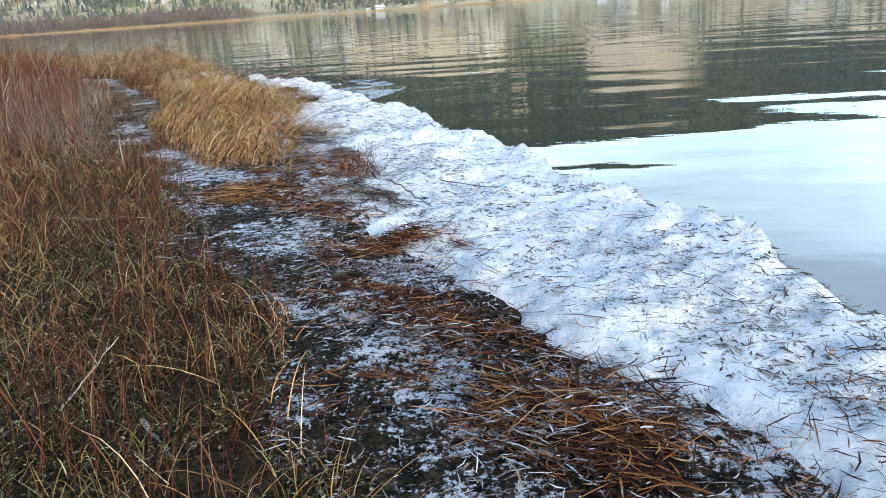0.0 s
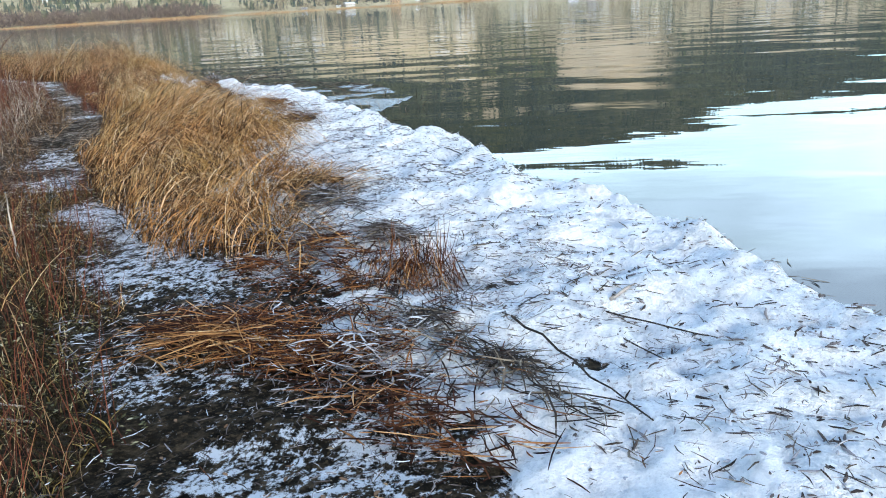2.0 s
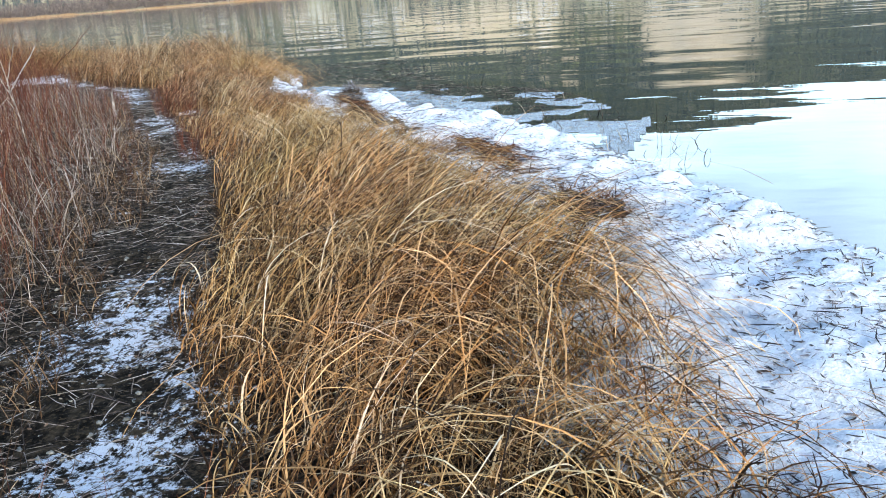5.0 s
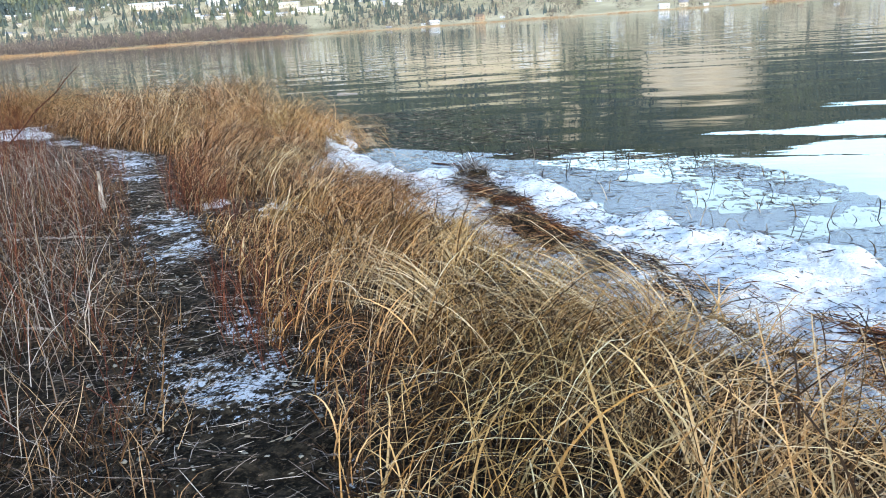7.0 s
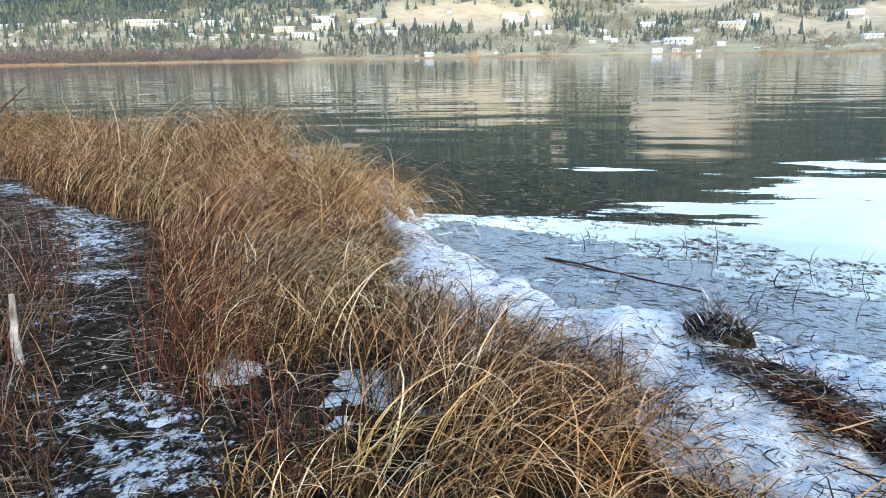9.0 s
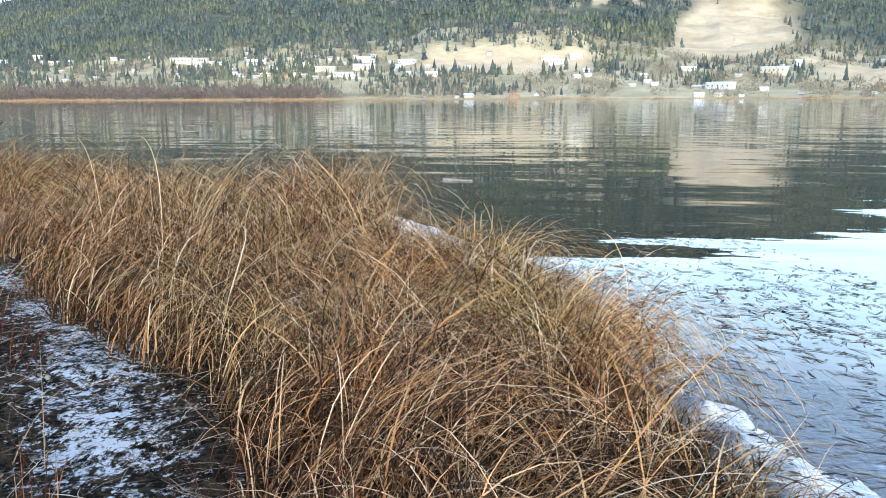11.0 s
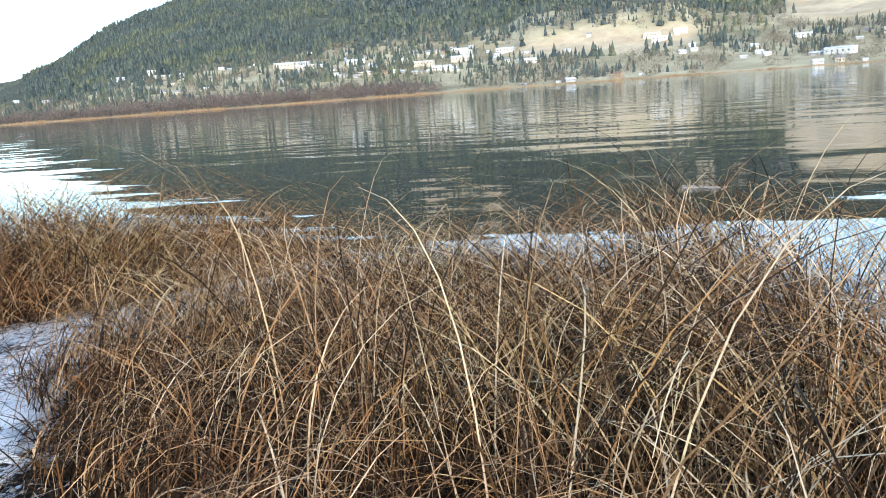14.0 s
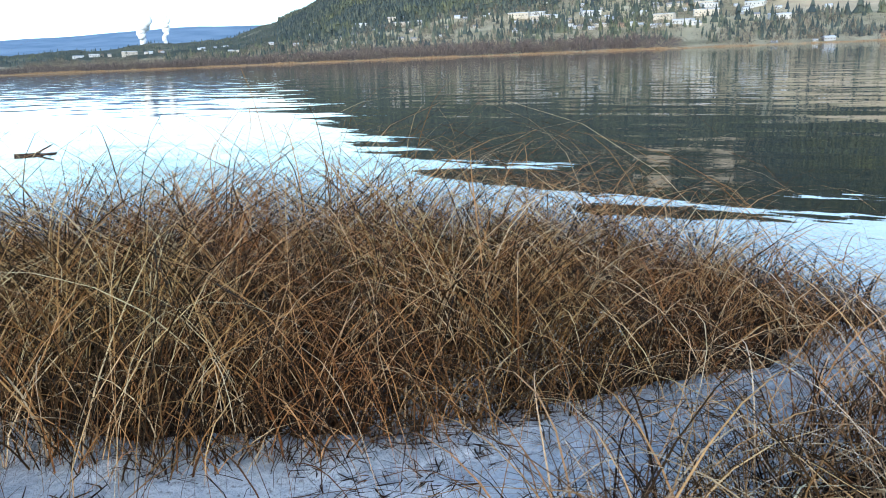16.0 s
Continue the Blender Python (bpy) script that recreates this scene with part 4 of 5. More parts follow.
stick("shore_branch", (-5.2, 22.0), (-4.1, 21.2), 0.009, M_STRAW, "red-brown branch lying half in the water", ((0.3, 0.4, 0.5), (0.6, 0.35, -0.5)), on=lambda x, y: 0.0)
stick("shore_branch", (-13.2, 28.45), (-11.2, 27.75), 0.03, M_DRIFT, "dark sodden branch along the water's edge", ((0.4, 0.5, 0.5), (0.7, 0.4, -0.6)), on=lambda x, y: 0.03)
stick("floating_log", (-10.2, 33.05), (-9.65, 32.95), 0.05, M_DRIFT, "grey log floating in the shallow lake", category="log", on=lambda x, y: -0.04)
stick("floating_log", (-26.37, 30.92), (-26.06, 31.53), 0.045, M_DARK, "dark low snag lying in the shallow water", ((0.5, 0.5, 0.9),), category="log", on=lambda x, y: -0.03)
stick("leaning_branch", (-10.9, 21.7), (-9.66, 22.02), 0.009, M_RED, "bare dark twig leaning over the path", ((0.55, 0.3, 0.5), (0.75, 0.22, -0.5), (0.85, 0.18, 0.6)), up=(0.0, 1.08), on=gz1, category="branch")
stick("broken_stump", (-7.22, 18.62), (-7.24, 18.66), 0.026, M_BARK, "short pale weathered stump beside the path", category="stump", up=(-0.05, 0.28), on=gz1)


def sapling(x, y, tall, forks, material, label):
    ob = new("sapling")
    z = gz1(x, y) - 0.03
    lean = Vector((random.uniform(-0.2, 0.2), random.uniform(-0.2, 0.2), 1)).normalized()
    bm = bmesh.new()
    pts, rad = limb((x, y, z), Vector((x, y, z)) + lean * tall, 0.008, 0.002, 9, 0.05)
    tube(bm, pts, rad, 5)
    part("trunk", bm, material, ob)
    for k in range(forks):
        p = pts[3 + k % 5]
        turn = random.uniform(0, 6.28)
        bm = bmesh.new()
        tube(bm, *limb(p, p + Vector((math.cos(turn) * 0.45, math.sin(turn) * 0.45, 0.85)) * tall * random.uniform(0.25, 0.5), 0.004, 0.0012, 6, 0.08), 4)
        part("branch", bm, material, ob)
    return tagged(ob, label, "sapling", "saplings beside the path")


for k in range(26):
    y = random.uniform(11, 18.5)
    x = float(line(GRASS_LEFT, y)) - random.uniform(1.7, 4.5)
    sapling(x, y, random.uniform(0.7, 1.35), random.randint(3, 6), M_BARK if k % 3 == 0 else M_RED, "bare pale forked sapling in the shrubs" if k % 3 == 0 else "bare reddish forked sapling in the shrubs")


def reed_clump(x, y, size, wide, tall, turn, stems, reach, material, label, flat=1.1):
    """A mound of matted roots with stems that stick out of it."""
    ob = new("reed_clump")
    ca, sa = math.cos(turn), math.sin(turn)
    u, v = np.meshgrid(np.linspace(-1.1, 1.1, 46), np.linspace(-1.1, 1.1, 30))
    px, py = x + ca * u * size - sa * v * wide, y + sa * u * size + ca * v * wide
    r2 = (u**2 + v**2) * (0.6 + 0.8 * fbm(px, py, 0.2, 3, 183))
    pz = top_z(px, py) - 0.05 + (tall + 0.05) * np.sqrt(np.clip(1 - r2, 0, 1)) * (0.6 + 0.8 * fbm(px, py, 0.25, 3, 181)) - 0.05 * (r2 > 1)
    idx = np.arange(u.size).reshape(u.shape)
    q = np.stack([idx[:-1, :-1], idx[:-1, 1:], idx[1:, 1:], idx[1:, :-1]], -1).reshape(-1, 4)
    mound = mesh_of("mound", np.stack([px.ravel(), py.ravel(), pz.ravel()], 1), q, M_GROUND, True)
    mound.parent = ob
    k = rng.integers(0, u.size, stems * 3)
    k = k[r2.ravel()[k] < 0.9][:stems]
    base = np.stack([px.ravel()[k], py.ravel()[k], pz.ravel()[k] - 0.01], 1)
    out = np.stack([base[:, 0] - x, base[:, 1] - y], 1) + rng.normal(0, 0.3, (len(k), 2))
    out /= np.linalg.norm(out, axis=1, keepdims=True)
    straw = ribbons("straw_tangle", base, out, reach * rng.uniform(0.3, 1.1, len(k)), rng.uniform(flat, 1.55, len(k)), rng.uniform(1.35, 1.8, len(k)), rng.uniform(0.004, 0.010, len(k)), material, 4, rng.uniform(0, 3.1, len(k)))
    straw.parent = ob
    for key in ("label", "category", "kind"):
        if key in straw:
            del straw[key]
    return tagged(ob, label, "reed clump", "reed clumps along the shore")


reed_clump(-4.2, 19.3, 0.2, 0.13, 0.12, -1.05, 300, 0.18, M_FROST, "frosted dark reed tuft on the snow ridge", 0.3)
reed_clump(-4.02, 18.6, 0.55, 0.10, 0.05, -1.08, 500, 0.18, M_STRAW, "dark brown lodged reed clump on the snow", 1.2)
reed_clump(-3.5, 17.42, 0.62, 0.12, 0.06, -1.0, 600, 0.22, M_STRAW, "dark brown lodged reed clump on the snow", 1.2)
n = 460
u, v = rng.uniform(0, 2 * np.pi, n), np.sqrt(rng.uniform(0, 1, n))
x, y = 1.12 + 0.30 * v * np.cos(u + 0.5), 8.32 + 0.26 * v * np.sin(u + 0.5)
way = np.stack([1.15 - x, 8.42 - y], 1) + rng.normal(0, 0.11, (n, 2))
away = np.linalg.norm(way, axis=1)
ribbons("reed_tuft", np.stack([x, y, top_z(x, y) - 0.01], 1), way / away[:, None], rng.uniform(0.08, 0.29, n), np.arctan2(away, 0.26) + rng.normal(0.1, 0.3, n), np.arctan2(away, 0.26) + rng.normal(0.3, 0.5, n), rng.uniform(0.003, 0.007, n), M_STRAW, 4,
        rng.uniform(0, 3.1, n), "reddish-brown reed tuft standing by the snow", "reed clump")
reed_clump(-0.95, 13.6, 0.35, 0.2, 0.05, -0.9, 900, 0.25, M_STRAW, "dark red-brown reed clump at the snow edge")
reed_clump(0.15, 10.3, 0.3, 0.2, 0.04, -0.5, 1200, 0.40, M_GRASS, "drooping tan reed clump at the snow edge")



def straw_heap(x, y, size, wide, tall, turn, n, label, material=M_STRAW, long=0.3):
    """A flat pile of straw that mostly lies one way."""
    u, v = rng.normal(0, 0.6, (2, n * 2))
    k = fbm(x + u * size, y + v * size, 0.24, 3, 187) + rng.uniform(-0.1, 0.1, n * 2) > 0.54
    u, v = u[k], v[k]
    n = len(u)
    px, py = x + math.cos(turn) * u * size - math.sin(turn) * v * wide, y + math.sin(turn) * u * size + math.cos(turn) * v * wide
    pz = top_z(px, py) + 0.012 + tall * np.exp(-(u**2 + v**2)) * rng.uniform(0.05, 1, n)
    straws("straw_heap", px, py, pz, long * (0.14 + rng.uniform(0, 1, n) ** 1.6), 0.0028 + 0.0052 * rng.uniform(0, 1, n) ** 1.3, material, label, tilt=0.15, category="straw heap", heading=rng.normal(turn, 0.8, n), segs=3)


straw_heap(0.72, 7.66, 0.5, 0.2, 0.12, -0.25, 1150, "flattened orange straw heap on frosty soil", long=0.34)
straw_heap(0.62, 7.58, 0.4, 0.13, 0.13, 0.1, 150, "long pale orange stems spread over the heap", M_ORANGE, long=0.45)
straw_heap(0.8, 8.35, 0.6, 0.17, 0.07, -1.05, 1300, "dark red-brown straw mat beside the sedge", long=0.22)
straw_heap(1.35, 7.05, 0.4, 0.16, 0.05, -0.5, 220, "thin scatter of orange straw on frosty soil", long=0.22)
straw_heap(1.98, 6.3, 0.26, 0.15, 0.08, -0.3, 600, "tangled red-brown straw heap beside the snow", long=0.22)
straw_heap(2.1, 5.4, 0.42, 0.14, 0.06, -0.5, 620, "tangled red-brown straw mat beside the snow", long=0.22)
straw_heap(2.5, 5.0, 0.42, 0.2, 0.08, -0.8, 1000, "tangled red-brown straw heap beside the snow", long=0.24)
straw_heap(2.93, 4.36, 0.3, 0.2, 0.10, -0.7, 1000, "thick orange-brown straw heap beside the snow", long=0.30)
straw_heap(2.95, 4.3, 0.26, 0.14, 0.11, -0.3, 90, "long pale orange stems over the straw heap", M_ORANGE, long=0.4)
straw_heap(3.2, 3.95, 0.34, 0.15, 0.08, -0.6, 520, "tangled red-brown straw mat beside the snow", long=0.28)
straw_heap(2.35, 4.4, 0.36, 0.2, 0.05, -0.3, 320, "brown straw matted over dark soil", long=0.22)
straw_heap(1.5, 6.2, 0.45, 0.25, 0.04, -0.6, 220, "brown straw matted over dark soil", long=0.2)
straw_heap(1.5, 7.5, 0.6, 0.10, 0.05, -0.95, 420, "dark wet reed litter along the snow", M_DARK, long=0.26)
for hx_, hy_, hs in ((0.7, 7.7, 0.5), (1.2, 7.5, 0.4), (2.0, 5.6, 0.5), (2.5, 4.8, 0.5), (3.0, 4.2, 0.4)):
    straw_heap(hx_, hy_, hs, 0.24, 0.13, -0.5, 420, "frosted grey straw bits over the brown heap", M_FROST, long=0.10)
straw_heap(-13.6, 24.6, 0.3, 0.12, 0.05, 0.4, 380, "small dark straw heap on the snow", M_THATCH_SHADE, long=0.22)
straw_heap(0.33, 9.9, 0.4, 0.12, 0.05, -1.1, 800, "dark frosted root litter along the snow", M_FROST)
straw_heap(0.33, 9.8, 0.4, 0.12, 0.04, -1.1, 900, "wet dark reed litter along the snow", M_DARK)
straw_heap(0.42, 8.95, 0.3, 0.13, 0.05, -1.3, 600, "dark frosted root litter along the snow", M_FROST)
straw_heap(0.95, 8.9, 0.14, 0.08, 0.05, -0.3, 300, "small dark frosted reed heap on snow", M_FROST)
straw_heap(0.95, 8.9, 0.12, 0.07, 0.04, -0.3, 250, "small wet reed heap on snow", M_DARK)
straw_heap(-3.82, 18.15, 0.6, 0.10, 0.07, -1.0, 1100, "brown reed straw over the root mass", M_STRAW, long=0.2)
straw_heap(-3.98, 18.5, 0.6, 0.10, 0.07, -1.0, 900, "dark wet reed straw over the root mass", M_DARK, long=0.2)
straw_heap(-3.38, 17.3, 0.5, 0.10, 0.07, -0.9, 1000, "brown reed straw on the lodged clump", M_STRAW, long=0.2)
straw_heap(-2.95, 16.55, 0.6, 0.12, 0.07, -0.95, 900, "dark wet reed litter along the snow", M_DARK, long=0.2)
straw_heap(-1.75, 15.2, 0.7, 0.12, 0.06, -1.0, 900, "dark brown reed litter along the snow", M_STRAW)
straw_heap(0.5, 8.7, 0.35, 0.2, 0.07, 0.1, 600, "orange straw heap against the sedge")

# stems that stand in the shallows, with broken tops
x, y = sown(520, -5.0, 0.0, 16.0, 23.0, lambda x, y: (inland(x, y) < -0.4) & (inland(x, y) > -2.4))
n = len(x)
ribbons("standing_reeds", np.stack([x, y, np.full(n, -0.03)], 1), leans(n, (1, 0), 3.0), rng.uniform(0.08, 0.30, n), rng.uniform(0, 0.4, n), rng.uniform(0.3, 3.0, n), rng.uniform(0.006, 0.011, n), M_DARK,
        segs=5, turn=rng.uniform(0, np.pi, n), label="short broken reed stems standing in shallow water", category="reeds")


def blobs(name, x, y, z, size, material, label, category):
    """Pebbles: squashed uneven octahedra with split faces."""
    n = len(x)
    unit = np.array([(1, 0, 0), (0.6, 0.75, 0.1), (-0.1, 1, 0), (-0.8, 0.6, -0.1), (-1, -0.1, 0), (-0.6, -0.8, 0.1), (0.1, -1, 0), (0.75, -0.6, 0), (0.3, 0.25, 0.62), (-0.35, -0.2, 0.55), (0, 0, -0.5)])
    tri = np.array([(0, 1, 8), (1, 2, 8), (2, 3, 8), (3, 9, 8), (3, 4, 9), (4, 5, 9), (5, 6, 9), (6, 8, 9), (6, 7, 8), (7, 0, 8)] + [((k + 1) % 8, k, 10) for k in range(8)])
    a = rng.uniform(0, 6.28, n)[:, None]
    p = unit[None] * rng.uniform(0.75, 1.25, (n, 11, 3)) * size[:, None, None]
    vx = x[:, None] + p[..., 0] * np.cos(a) - p[..., 1] * np.sin(a) * 0.75
    vy = y[:, None] + p[..., 0] * np.sin(a) + p[..., 1] * np.cos(a) * 0.75
    v = np.stack([vx, vy, z[:, None] + p[..., 2]], -1).reshape(-1, 3)
    f = (tri[None] + (np.arange(n) * 11)[:, None, None]).reshape(-1, 3)
    return tagged(mesh_of(name, v, f, material, True), label, category, kind="stuff")


x, y = sown(26000, -13, -1, 10, 24, lambda x, y: (np.abs(line(GRASS_LEFT, y) - x - 0.35) < 0.5) & (fbm(x, y, 0.6, 2, 191) > 0.4))
n = len(x)
blobs("pebbles", x, y, ground_z(x, y) + 0.002, 0.004 + 0.014 * rng.uniform(0, 1, n) ** 3, M_STONE, "small grey and tan pebbles on the path", "pebbles")


def leaves(name, x, y, size, label, material=None):
    """Curled dead leaves: bent diamonds of eight corners."""
    n = len(x)
    u = np.array([(-1, 0), (-0.4, 0.5), (0.3, 0.45), (1, 0), (0.3, -0.45), (-0.4, -0.5)])
    a = rng.uniform(0, 6.28, n)[:, None]
    px = x[:, None] + size[:, None] * (u[:, 0] * np.cos(a) - u[:, 1] * np.sin(a))
    py = y[:, None] + size[:, None] * (u[:, 0] * np.sin(a) + u[:, 1] * np.cos(a))
    pz = ground_z(x, y)[:, None] + 0.012 + size[:, None] * (0.35 * np.abs(u[:, 1]) * rng.uniform(-0.3, 1, n)[:, None] + 0.2 * u[:, 0] * rng.normal(0, 1, n)[:, None]) + 0.01
    v = np.stack([px, py, pz], -1).reshape(-1, 3)
    k = (np.arange(n) * 6)[:, None]
    f = np.concatenate([np.concatenate([k, k + 1, k + 5], 1), np.concatenate([k + 1, k + 2, k + 4], 1), np.concatenate([k + 1, k + 4, k + 5], 1), np.concatenate([k + 2, k + 3, k + 4], 1)], 0)
    return tagged(mesh_of(name, v, f, material or M_LEAF), label, "leaves", kind="stuff")


x, y = sown(22000, -13, 3, 2, 24, lambda x, y: (line(GRASS_LEFT, y) - x > -0.8) & (line(GRASS_LEFT, y) - x < 2.5))
leaves("dead_leaves", x, y, rng.uniform(0.004, 0.014, len(x)), "small brown curled leaves on the ground")

x, y = sown(70000, -4.5, 3.0, 2.5, 10.5, lambda x, y: (x < weeds_edge(x, y) + 0.12) & (fbm(x, y, 0.4, 3, 98) > 0.34))
leaves("weed_leaflets", x, y, rng.uniform(0.004, 0.012, len(x)), "tiny olive and tan leaflets in the weeds", M_LEAFLET)

# ---- far shore ----
CENTRE = np.array([-4.0, 12.0])
RIDGE = ((-180, 0.9), (-100, 0.8), (-75, 0.9), (-64, 1.0), (-56, 1.2), (-50, 1.6), (-47.5, 2.3), (-44.5, 3.7), (-41.7, 5.2), (-39.6, 6.1), (-37, 7.0), (-33, 8.1), (-28, 9.0), (-26, 10.0), (-22, 10.5), (-16, 10.4), (-8, 10.6),
         (0, 10.0), (3, 10.2), (8, 9.5), (12, 7.9), (20, 6.8), (30, 6.5), (50, 7), (80, 6))
RISE = ((430, -0.03), (450, 0.0), (470, 0.015), (560, 0.09), (650, 0.17), (800, 0.30), (1000, 0.45), (1400, 0.72), (2000, 1.0), (2600, 0.9))


def slope_z(az, r):
    """Height of the far land at an azimuth in degrees and a distance."""
    el = line(RIDGE, az) + 0.5 * (fbm(az, r * 0, 2.5, 3, 121) - 0.5)
    z = r * np.tan(np.radians(el * line(RISE, r)))
    knoll = 42 * np.exp(-(((az - 4.3) / 2.9) ** 2 + ((r - 1250) / 140) ** 2))
    terrace = 15 * smooth(-17, -14.5, az) * smooth(-3, -6, az) * smooth(690, 760, r) * smooth(980, 860, r)
    rough = (fbm(az * 30, r, 60, 4, 123) - 0.5) * 0.03 * np.clip(r - 480, 0, 700)
    return z + knoll + terrace + rough - 0.7 * smooth(452, 445, r)


def far_xy(az, r):
    a = np.radians(az)
    return CENTRE[0] + r * np.sin(a), CENTRE[1] + r * np.cos(a)


az, r = np.meshgrid(np.arange(-95, 80, 0.25), np.concatenate([np.linspace(430, 900, 70), np.linspace(912, 2600, 90)]))
hx, hy = far_xy(az, r)
hz = slope_z(az.ravel(), r.ravel())
idx = np.arange(az.size).reshape(az.shape)
quads = np.stack([idx[:-1, :-1], idx[:-1, 1:], idx[1:, 1:], idx[1:, :-1]], -1).reshape(-1, 4)
hillside = mesh_of("hillside", np.stack([hx.ravel(), hy.ravel(), hz], 1), quads, M_SLOPE, True)
tagged(hillside, "forested mountainside with tan bluffs across the lake", "hillside", kind="structure")


def bare(az, r):
    el = np.degrees(np.arctan2(slope_z(az, r), r))
    az, el = az + 2.4 * (fbm(az, el, 1.4, 3, 135) - 0.5), el + 1.0 * (fbm(az, el, 1.4, 3, 137) - 0.5)
    cliff = np.exp(-(((az - 4.3) / 3.4) ** 4 + ((el - 4.4) / 1.9) ** 4))
    bench = np.exp(-(((az + 10) / 6.0) ** 6 + ((el - 2.35) / 0.75) ** 4))
    upper = np.exp(-(((az + 21.5) / 6.0) ** 4 + ((el - 7.3) / 1.1) ** 4)) * smooth(0.35, 0.6, fbm(az, el, 1.2, 3, 131))
    side = np.exp(-(((az + 4) / 5) ** 2 + ((el - 6.2) / 1.2) ** 2)) * smooth(0.48, 0.6, fbm(az, el, 0.9, 3, 133)) * 0.8
    east = 0.85 * np.exp(-(((az - 14) / 6.5) ** 4 + ((el - 2.0) / 1.2) ** 4)) * smooth(0.38, 0.55, fbm(az, el, 1.1, 3, 139))
    return np.clip(np.maximum.reduce([cliff, bench, upper, side, east]) * 1.3 - 0.15, 0, 1)


set_attr(hillside, "bare", bare(az.ravel(), r.ravel()))
set_attr(hillside, "low", smooth(1000, 760, r.ravel()))

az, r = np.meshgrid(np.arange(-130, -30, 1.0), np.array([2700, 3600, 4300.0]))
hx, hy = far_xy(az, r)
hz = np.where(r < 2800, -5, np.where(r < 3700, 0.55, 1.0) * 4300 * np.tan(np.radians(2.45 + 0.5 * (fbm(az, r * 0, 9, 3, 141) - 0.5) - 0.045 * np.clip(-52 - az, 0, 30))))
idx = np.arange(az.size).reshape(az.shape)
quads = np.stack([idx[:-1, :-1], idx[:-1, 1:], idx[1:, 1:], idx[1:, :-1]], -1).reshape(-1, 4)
tagged(mesh_of("backdrop", np.stack([hx.ravel(), hy.ravel(), hz.ravel()], 1), quads, M_HAZE_BLUE, True), "wooded hills on the horizon, haze painted in as blue", "hills", kind="structure")


def steam(az, r, top, wide):
    """A white plume of steam, of puffs that widen and drift as they rise from the ground."""
    bm = bmesh.new()
    x, y = far_xy(az, r)
    for k in range(26):
        t = k / 25
        size = wide * (0.25 + 0.75 * t) * random.uniform(0.35, 0.6)
        at = Vector((float(x) + wide * (0.9 * t * t + random.uniform(-0.35, 0.35) * t), float(y) + random.uniform(-0.3, 0.3) * wide, 25 + (top - 25) * t))
        bmesh.ops.create_icosphere(bm, subdivisions=2, radius=size, matrix=Matrix.Translation(at))
    ob = part("steam_plume", bm, M_STEAM)
    for p in ob.data.polygons:
        p.use_smooth = True
    return tagged(ob, "white steam plume rising beyond the far village", "steam", kind="stuff")


steam(-55.6, 2500, 128, 30)
steam(-54.2, 2500, 132, 18)


def cones(name, x, y, z, height, radius, material, label, category, tiers=2, sides=5):
    """Conifers, each of a few stacked ragged cones."""
    n, verts, faces = len(x), [], []
    off = 0
    for k in range(tiers):
        lo, hi = 0.05 + 0.76 / tiers * k, (0.05 + 0.76 / tiers * k + 0.57 if k < tiers - 1 else 1.0)
        ang = np.linspace(0, 2 * np.pi, sides, endpoint=False)[None, :] + rng.uniform(0, 6, n)[:, None]
        rad = radius[:, None] * (1 - 0.72 / tiers * k) * rng.uniform(0.5, 1.4, (n, sides))
        ring = np.stack([x[:, None] + rad * np.cos(ang), y[:, None] + rad * np.sin(ang), z[:, None] + height[:, None] * lo * rng.uniform(0.6, 1.3, (n, sides))], -1)
        tip = np.stack([x, y, z + height * hi], -1)[:, None, :]
        verts.append(np.concatenate([ring, tip], 1).reshape(-1, 3))
        s = off + (np.arange(n) * (sides + 1))[:, None]
        j = np.arange(sides)[None, :]
        faces.append(np.stack([s + j, s + (j + 1) % sides, s + sides + 0 * j], -1).reshape(-1, 3))
        off += n * (sides + 1)
    return tagged(mesh_of(name, np.concatenate(verts), np.concatenate(faces), material), label, category, kind="stuff")


def far_sown(n, az0, az1, r0, r1, keep):
    a, r = rng.uniform(az0, az1, n), np.sqrt(rng.uniform(r0**2, r1**2, n))
    k = keep(a, r)
    return a[k], r[k]


def forest_keep(a, r):
    return (rng.uniform(0, 1, len(a)) < (1 - bare(a, r) * 1.15) * (0.15 + 0.85 * smooth(800, 950, r)) * np.where(a < -47, 0.1, np.where(a > -2, np.interp(a, [-2, 3], [0.6, 0.28]), 1.0)) * smooth(0.22, 0.42, fbm(a * 30, r, 110, 3, 151)))


a, r = far_sown(95000, -75, 45, 600, 2100, forest_keep)
x, y = far_xy(a, r)
hgt = rng.uniform(5.5, 13, len(a)) * np.where(a < -47, 0.6, 1.0)
cones("conifer_forest", x, y, slope_z(a, r) - 0.5, hgt, hgt * rng.uniform(0.17, 0.30, len(a)), M_CONIFER, "dark conifer forest covering the slopes", "forest")


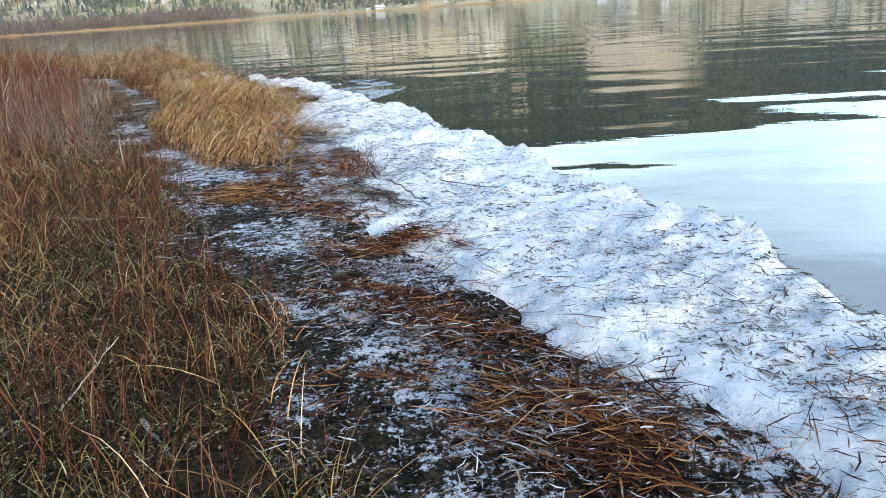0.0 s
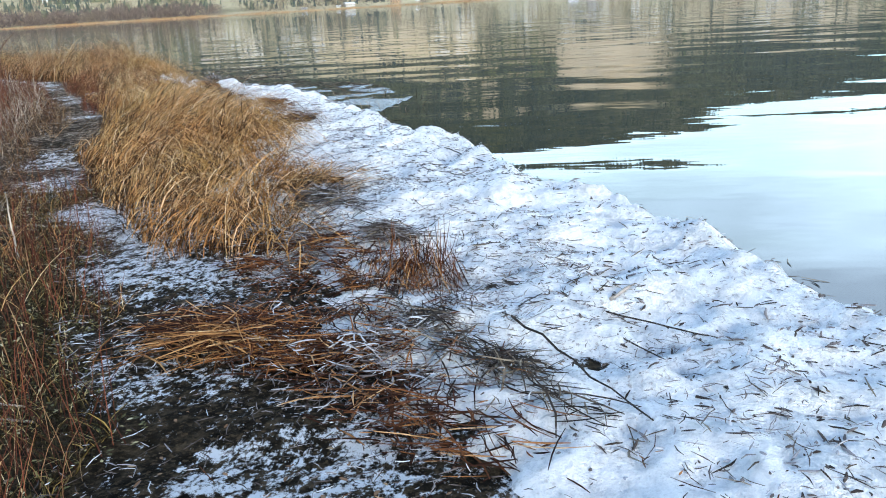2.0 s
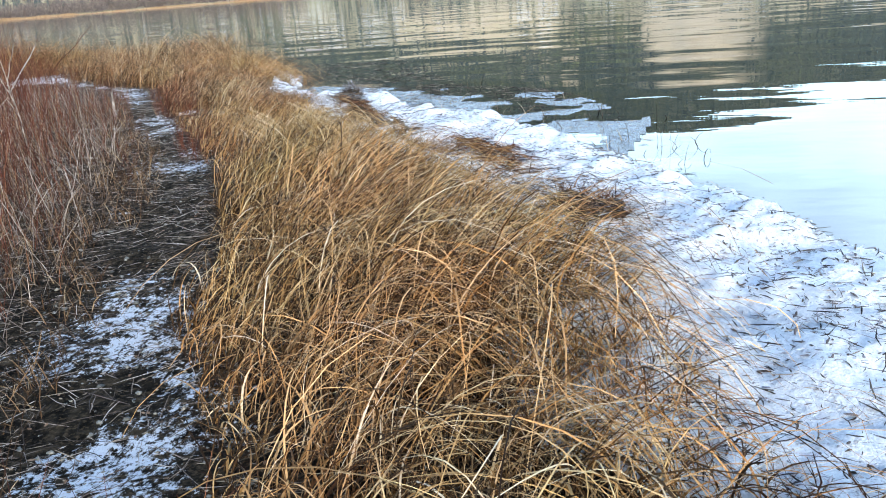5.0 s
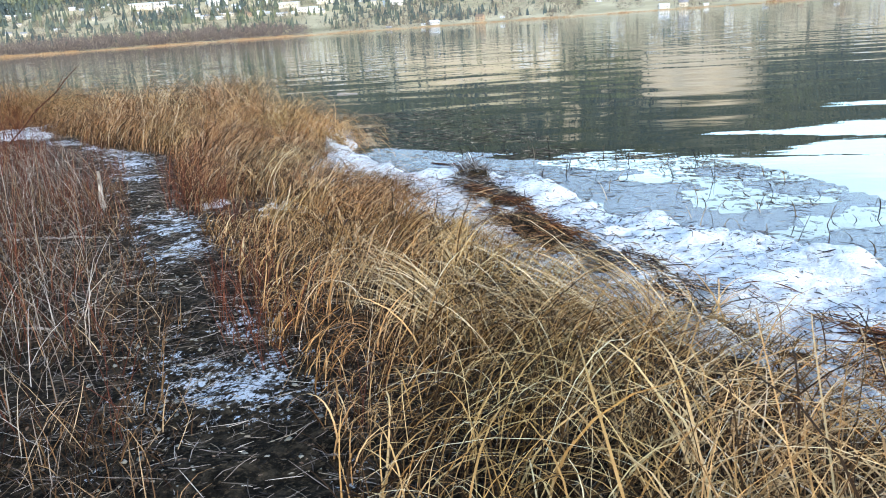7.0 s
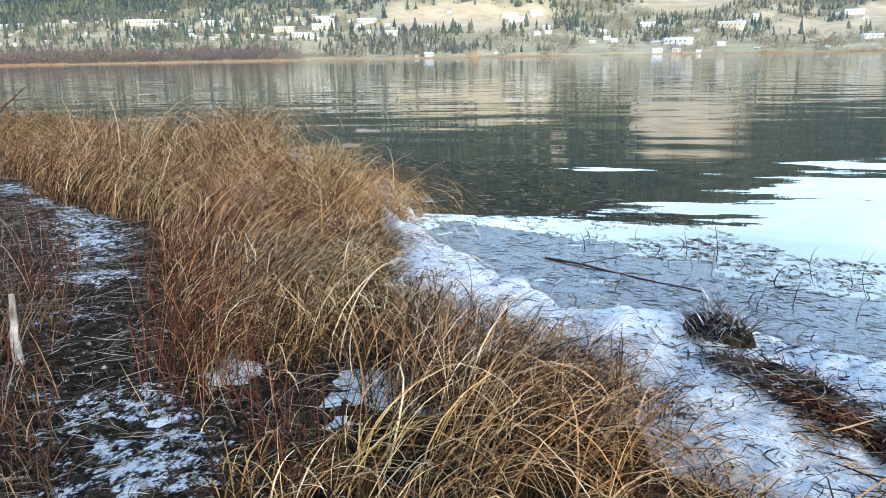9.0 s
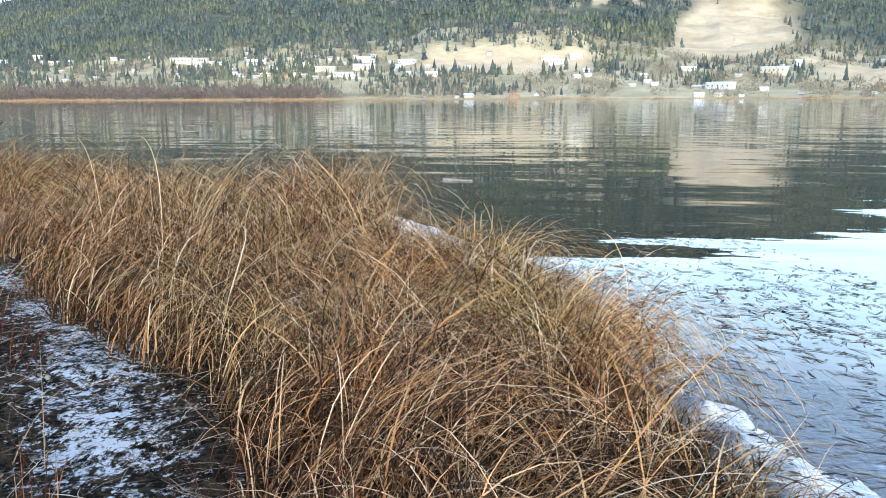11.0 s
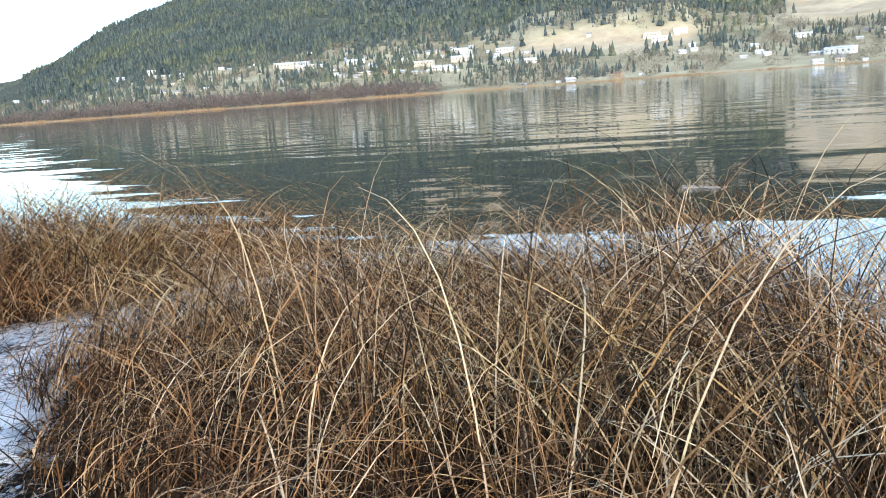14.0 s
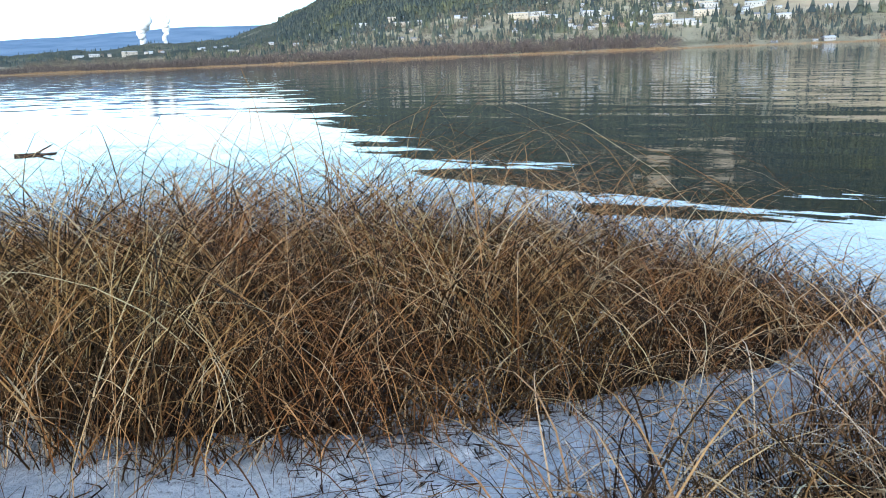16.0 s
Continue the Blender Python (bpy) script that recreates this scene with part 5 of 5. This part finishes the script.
def sprays(name, x, y, z, height, radius, material, label, category, twigs=60, low=0.0, bit=(0.07, 0.16)):
    """Leafless thickets: many short twig bundles spread through a domed crown, pointing up and out."""
    n = len(x)
    a, e, t = rng.uniform(0, 2 * np.pi, (n, twigs)), rng.uniform(0, 1, (n, twigs)) ** 0.55, rng.uniform(low, 1, (n, twigs))
    top = height[:, None] * (1 - 0.55 * e**2) * rng.uniform(0.8, 1.08, (n, twigs))
    out = radius[:, None] * e * (0.5 + 0.5 * np.sin(np.pi * np.clip(t, 0, 1)))
    foot = np.stack([x[:, None] + out * np.cos(a), y[:, None] + out * np.sin(a), z[:, None] + top * t * 0.82], -1)
    size = height[:, None] * rng.uniform(*bit, (n, twigs))
    way = np.stack([np.cos(a) * e * 0.7, np.sin(a) * e * 0.7, rng.uniform(0.5, 1.1, (n, twigs))], -1)
    tip = foot + way * size[..., None]
    wide = (0.16 * size * rng.uniform(0.5, 1.2, (n, twigs)))[..., None] * np.stack([-np.sin(a + 1), np.cos(a + 1), 0 * a], -1)
    mid = 0.5 * foot + 0.5 * tip
    v = np.stack([foot, mid - wide, tip, mid + wide], 2).reshape(-1, 3)
    f = np.arange(n * twigs * 4).reshape(-1, 4)
    return tagged(mesh_of(name, v, f, material), label, category, kind="stuff")


a, r = far_sown(3600, -90, -21, 453, 520, lambda a, r: rng.uniform(0, 1, len(a)) < 0.75)
x, y = far_xy(a, r)
hgt = rng.uniform(3.5, 8.0, len(a)) * np.interp(a, [-60, -45, -24, -21], [0.7, 1.0, 1.0, 0.6])
sprays("shore_thicket", x, y, slope_z(a, r) - 0.2, hgt, hgt * 0.6, M_BRUSH, "purple-grey leafless brush along the far shore", "brush", twigs=110, bit=(0.09, 0.2))
a, r = far_sown(9000, -62, 45, 454, 900, lambda a, r: (fbm(a * 30, r, 60, 2, 161) + 0.3 * rng.uniform(0, 1, len(a)) > np.where(a < -16, 0.66, 0.52)) & (bare(a, r) < 0.3))
x, y = far_xy(a, r)
hgt = rng.uniform(3.5, 9, len(a))
sprays("bare_trees", x, y, slope_z(a, r) - 0.2, hgt, hgt * 0.45, M_PALE, "leafless grey-brown trees among the houses", "trees", twigs=90)
a, r = far_sown(11000, -54, 45, 480, 950, lambda a, r: (fbm(a * 30, r, 80, 2, 163) + 0.2 * rng.uniform(0, 1, len(a)) > np.where(a < -17, 0.56, np.where(a > -2, 0.60, 0.56))) & (bare(a, r) < 0.4))
x, y = far_xy(a, r)
hgt = 2.5 + 5.5 * rng.uniform(0, 1, len(a)) ** 1.5
cones("village_conifers", x, y, slope_z(a, r) - 0.5, hgt, hgt * rng.uniform(0.14, 0.26, len(a)), M_CONIFER, "scattered dark conifers among the houses", "trees", tiers=3, sides=6)
a = rng.uniform(-95, 70, 9000)
r = 449 + 2.5 * rng.uniform(0, 1, 9000)
x, y = far_xy(a, r)
hgt = rng.uniform(0.35, 0.95, len(a)) * (0.35 + 1.1 * fbm(a, 0 * a, 1.5, 3, 167))
sprays("far_reeds", x, y, np.full(len(a), -0.1), hgt, np.full(len(a), 1.3), M_REEDS, "orange-tan reed fringe along the far waterline", "reeds", twigs=9, bit=(0.7, 1.1))


# ---- houses across the lake ----
def box(bm, x0, x1, y0, y1, z0, z1):
    m = Matrix.Translation(((x0 + x1) / 2, (y0 + y1) / 2, (z0 + z1) / 2)) @ Matrix.Diagonal((x1 - x0, y1 - y0, z1 - z0, 1))
    bmesh.ops.create_cube(bm, size=1, matrix=m)


def house(wide, deep, tall, pitch, wall_m, roof_m, panes):
    """A house with its front at -y: walls with gables, a roof with eaves, windows and a door."""
    ob = new("house")
    bm = bmesh.new()
    box(bm, -wide / 2, wide / 2, -deep / 2, deep / 2, -3, tall)
    if pitch > 0.05:
        a, b = [[bm.verts.new((sx * wide / 2, sy * deep / 2 * k, tall + (pitch if k == 0 else 0))) for sy, k in ((-1, 1), (1, 1), (1, 0))] for sx in (-1, 1)]
        bm.faces.new(a), bm.faces.new(b[::-1])
    part("wall", bm, wall_m, ob)
    bm = bmesh.new()
    o = 0.5
    for sy in (-1, 1):
        rise = pitch * (deep / 2 + o) / (deep / 2)
        low = [bm.verts.new((sx * (wide / 2 + o), sy * (deep / 2 + o), tall + pitch - rise + dz)) for dz in (0.02, 0.27) for sx in (-1, 1)]
        top = [bm.verts.new((sx * (wide / 2 + o), 0, tall + pitch + dz)) for dz in (0.02, 0.27) for sx in (-1, 1)]
        for q in ((low[0], low[1], top[1], top[0]), (low[2], low[3], top[3], top[2]), (low[0], low[1], low[3], low[2]), (low[0], low[2], top[2], top[0]), (low[1], low[3], top[3], top[1])):
            bm.faces.new(q)
    part("roof", bm, roof_m, ob)
    for k in range(panes):
        bm = bmesh.new()
        cx = (k + 0.5) / panes * wide - wide / 2
        box(bm, cx - 0.55, cx + 0.55, -deep / 2 - 0.06, -deep / 2 + 0.05, tall * 0.42, tall * 0.42 + 0.95)
        part("window", bm, M_PANE, ob)
    return ob


KINDS = [house(10, 7.5, 3.2, 1.7, WALLS[0], ROOFS[0], 3), house(9, 7, 4.6, 2.0, WALLS[1], ROOFS[1], 3), house(11, 7.5, 3.0, 1.4, WALLS[2], ROOFS[0], 4),
         house(9, 7, 4.4, 2.2, WALLS[3], ROOFS[2], 3), house(17, 9, 3.8, 0.6, WALLS[0], ROOFS[0], 5), house(20, 9, 4.6, 0.5, WALLS[1], ROOFS[0], 6)]
LOOKS = ["white bungalow with a pale frosted gable roof", "cream two-storey house with a grey gable roof", "grey bungalow with a pale low roof", "tan house with a brown gable roof",
         "long white flat-roofed hall on the slope", "long cream apartment block among trees"]
for ob, text in zip(KINDS, LOOKS):
    tagged(ob, text, "house", "houses across the lake")


def far_distance(az, el):
    rr = np.linspace(455, 1900, 1500)
    e = np.degrees(np.arctan2(slope_z(np.full(rr.shape, az), rr), rr))
    return float(rr[np.argmax(e >= el)])


def place_house(k, az, el, first, size=0.85):
    el = min(el, 0.7 * float(line(RIDGE, az)))
    r = far_distance(az, el)
    x, y = far_xy(az, r)
    m = pose(float(x), float(y), float(slope_z(np.array([az]), np.array([r]))[0]), 0, 0, -az + rng.uniform(-25, 25)) @ Matrix.Diagonal((size, size, size, 1))
    if k in first:
        return copy_thing(KINDS[k], m)
    first.add(k)
    KINDS[k].matrix_basis = m


first = set()
place_house(4, -15.2, 1.45, first)
place_house(5, -19.5, 1.9, first)
place_house(5, -22.0, 1.8, first)
for k, az_, el_ in ((0, 2.4, 0.1), (0, 5.0, 0.1), (0, -13.3, 0.1), (2, -12.6, 0.12), (2, -15.6, 0.1), (3, -9.5, 0.15), (0, -8.0, 0.2), (1, 3.6, 0.12), (2, 8.5, 0.2), (3, 10.5, 0.2), (0, 12.5, 0.25), (1, 15, 0.3), (5, -26.0, 1.5), (4, -28.0, 1.6), (5, -29.5, 3.0)):
    place_house(k, az_, el_, first, 0.5)
for az0, az1, e0, e1, n in ((-45, -36, 1.0, 2.4, 26), (-36, -27, 1.3, 2.6, 18), (-29, -16.5, 1.25, 2.9, 54), (-16, -4, 1.0, 3.0, 12), (-2, 20, 0.4, 2.2, 26), (-60, -45, 0.6, 1.6, 26)):
    for _ in range(n):
        place_house(int(rng.choice(6, p=[0.36, 0.2, 0.18, 0.1, 0.1, 0.06])), rng.uniform(az0, az1), rng.uniform(e0, e1), first, rng.uniform(0.7, 1.05))
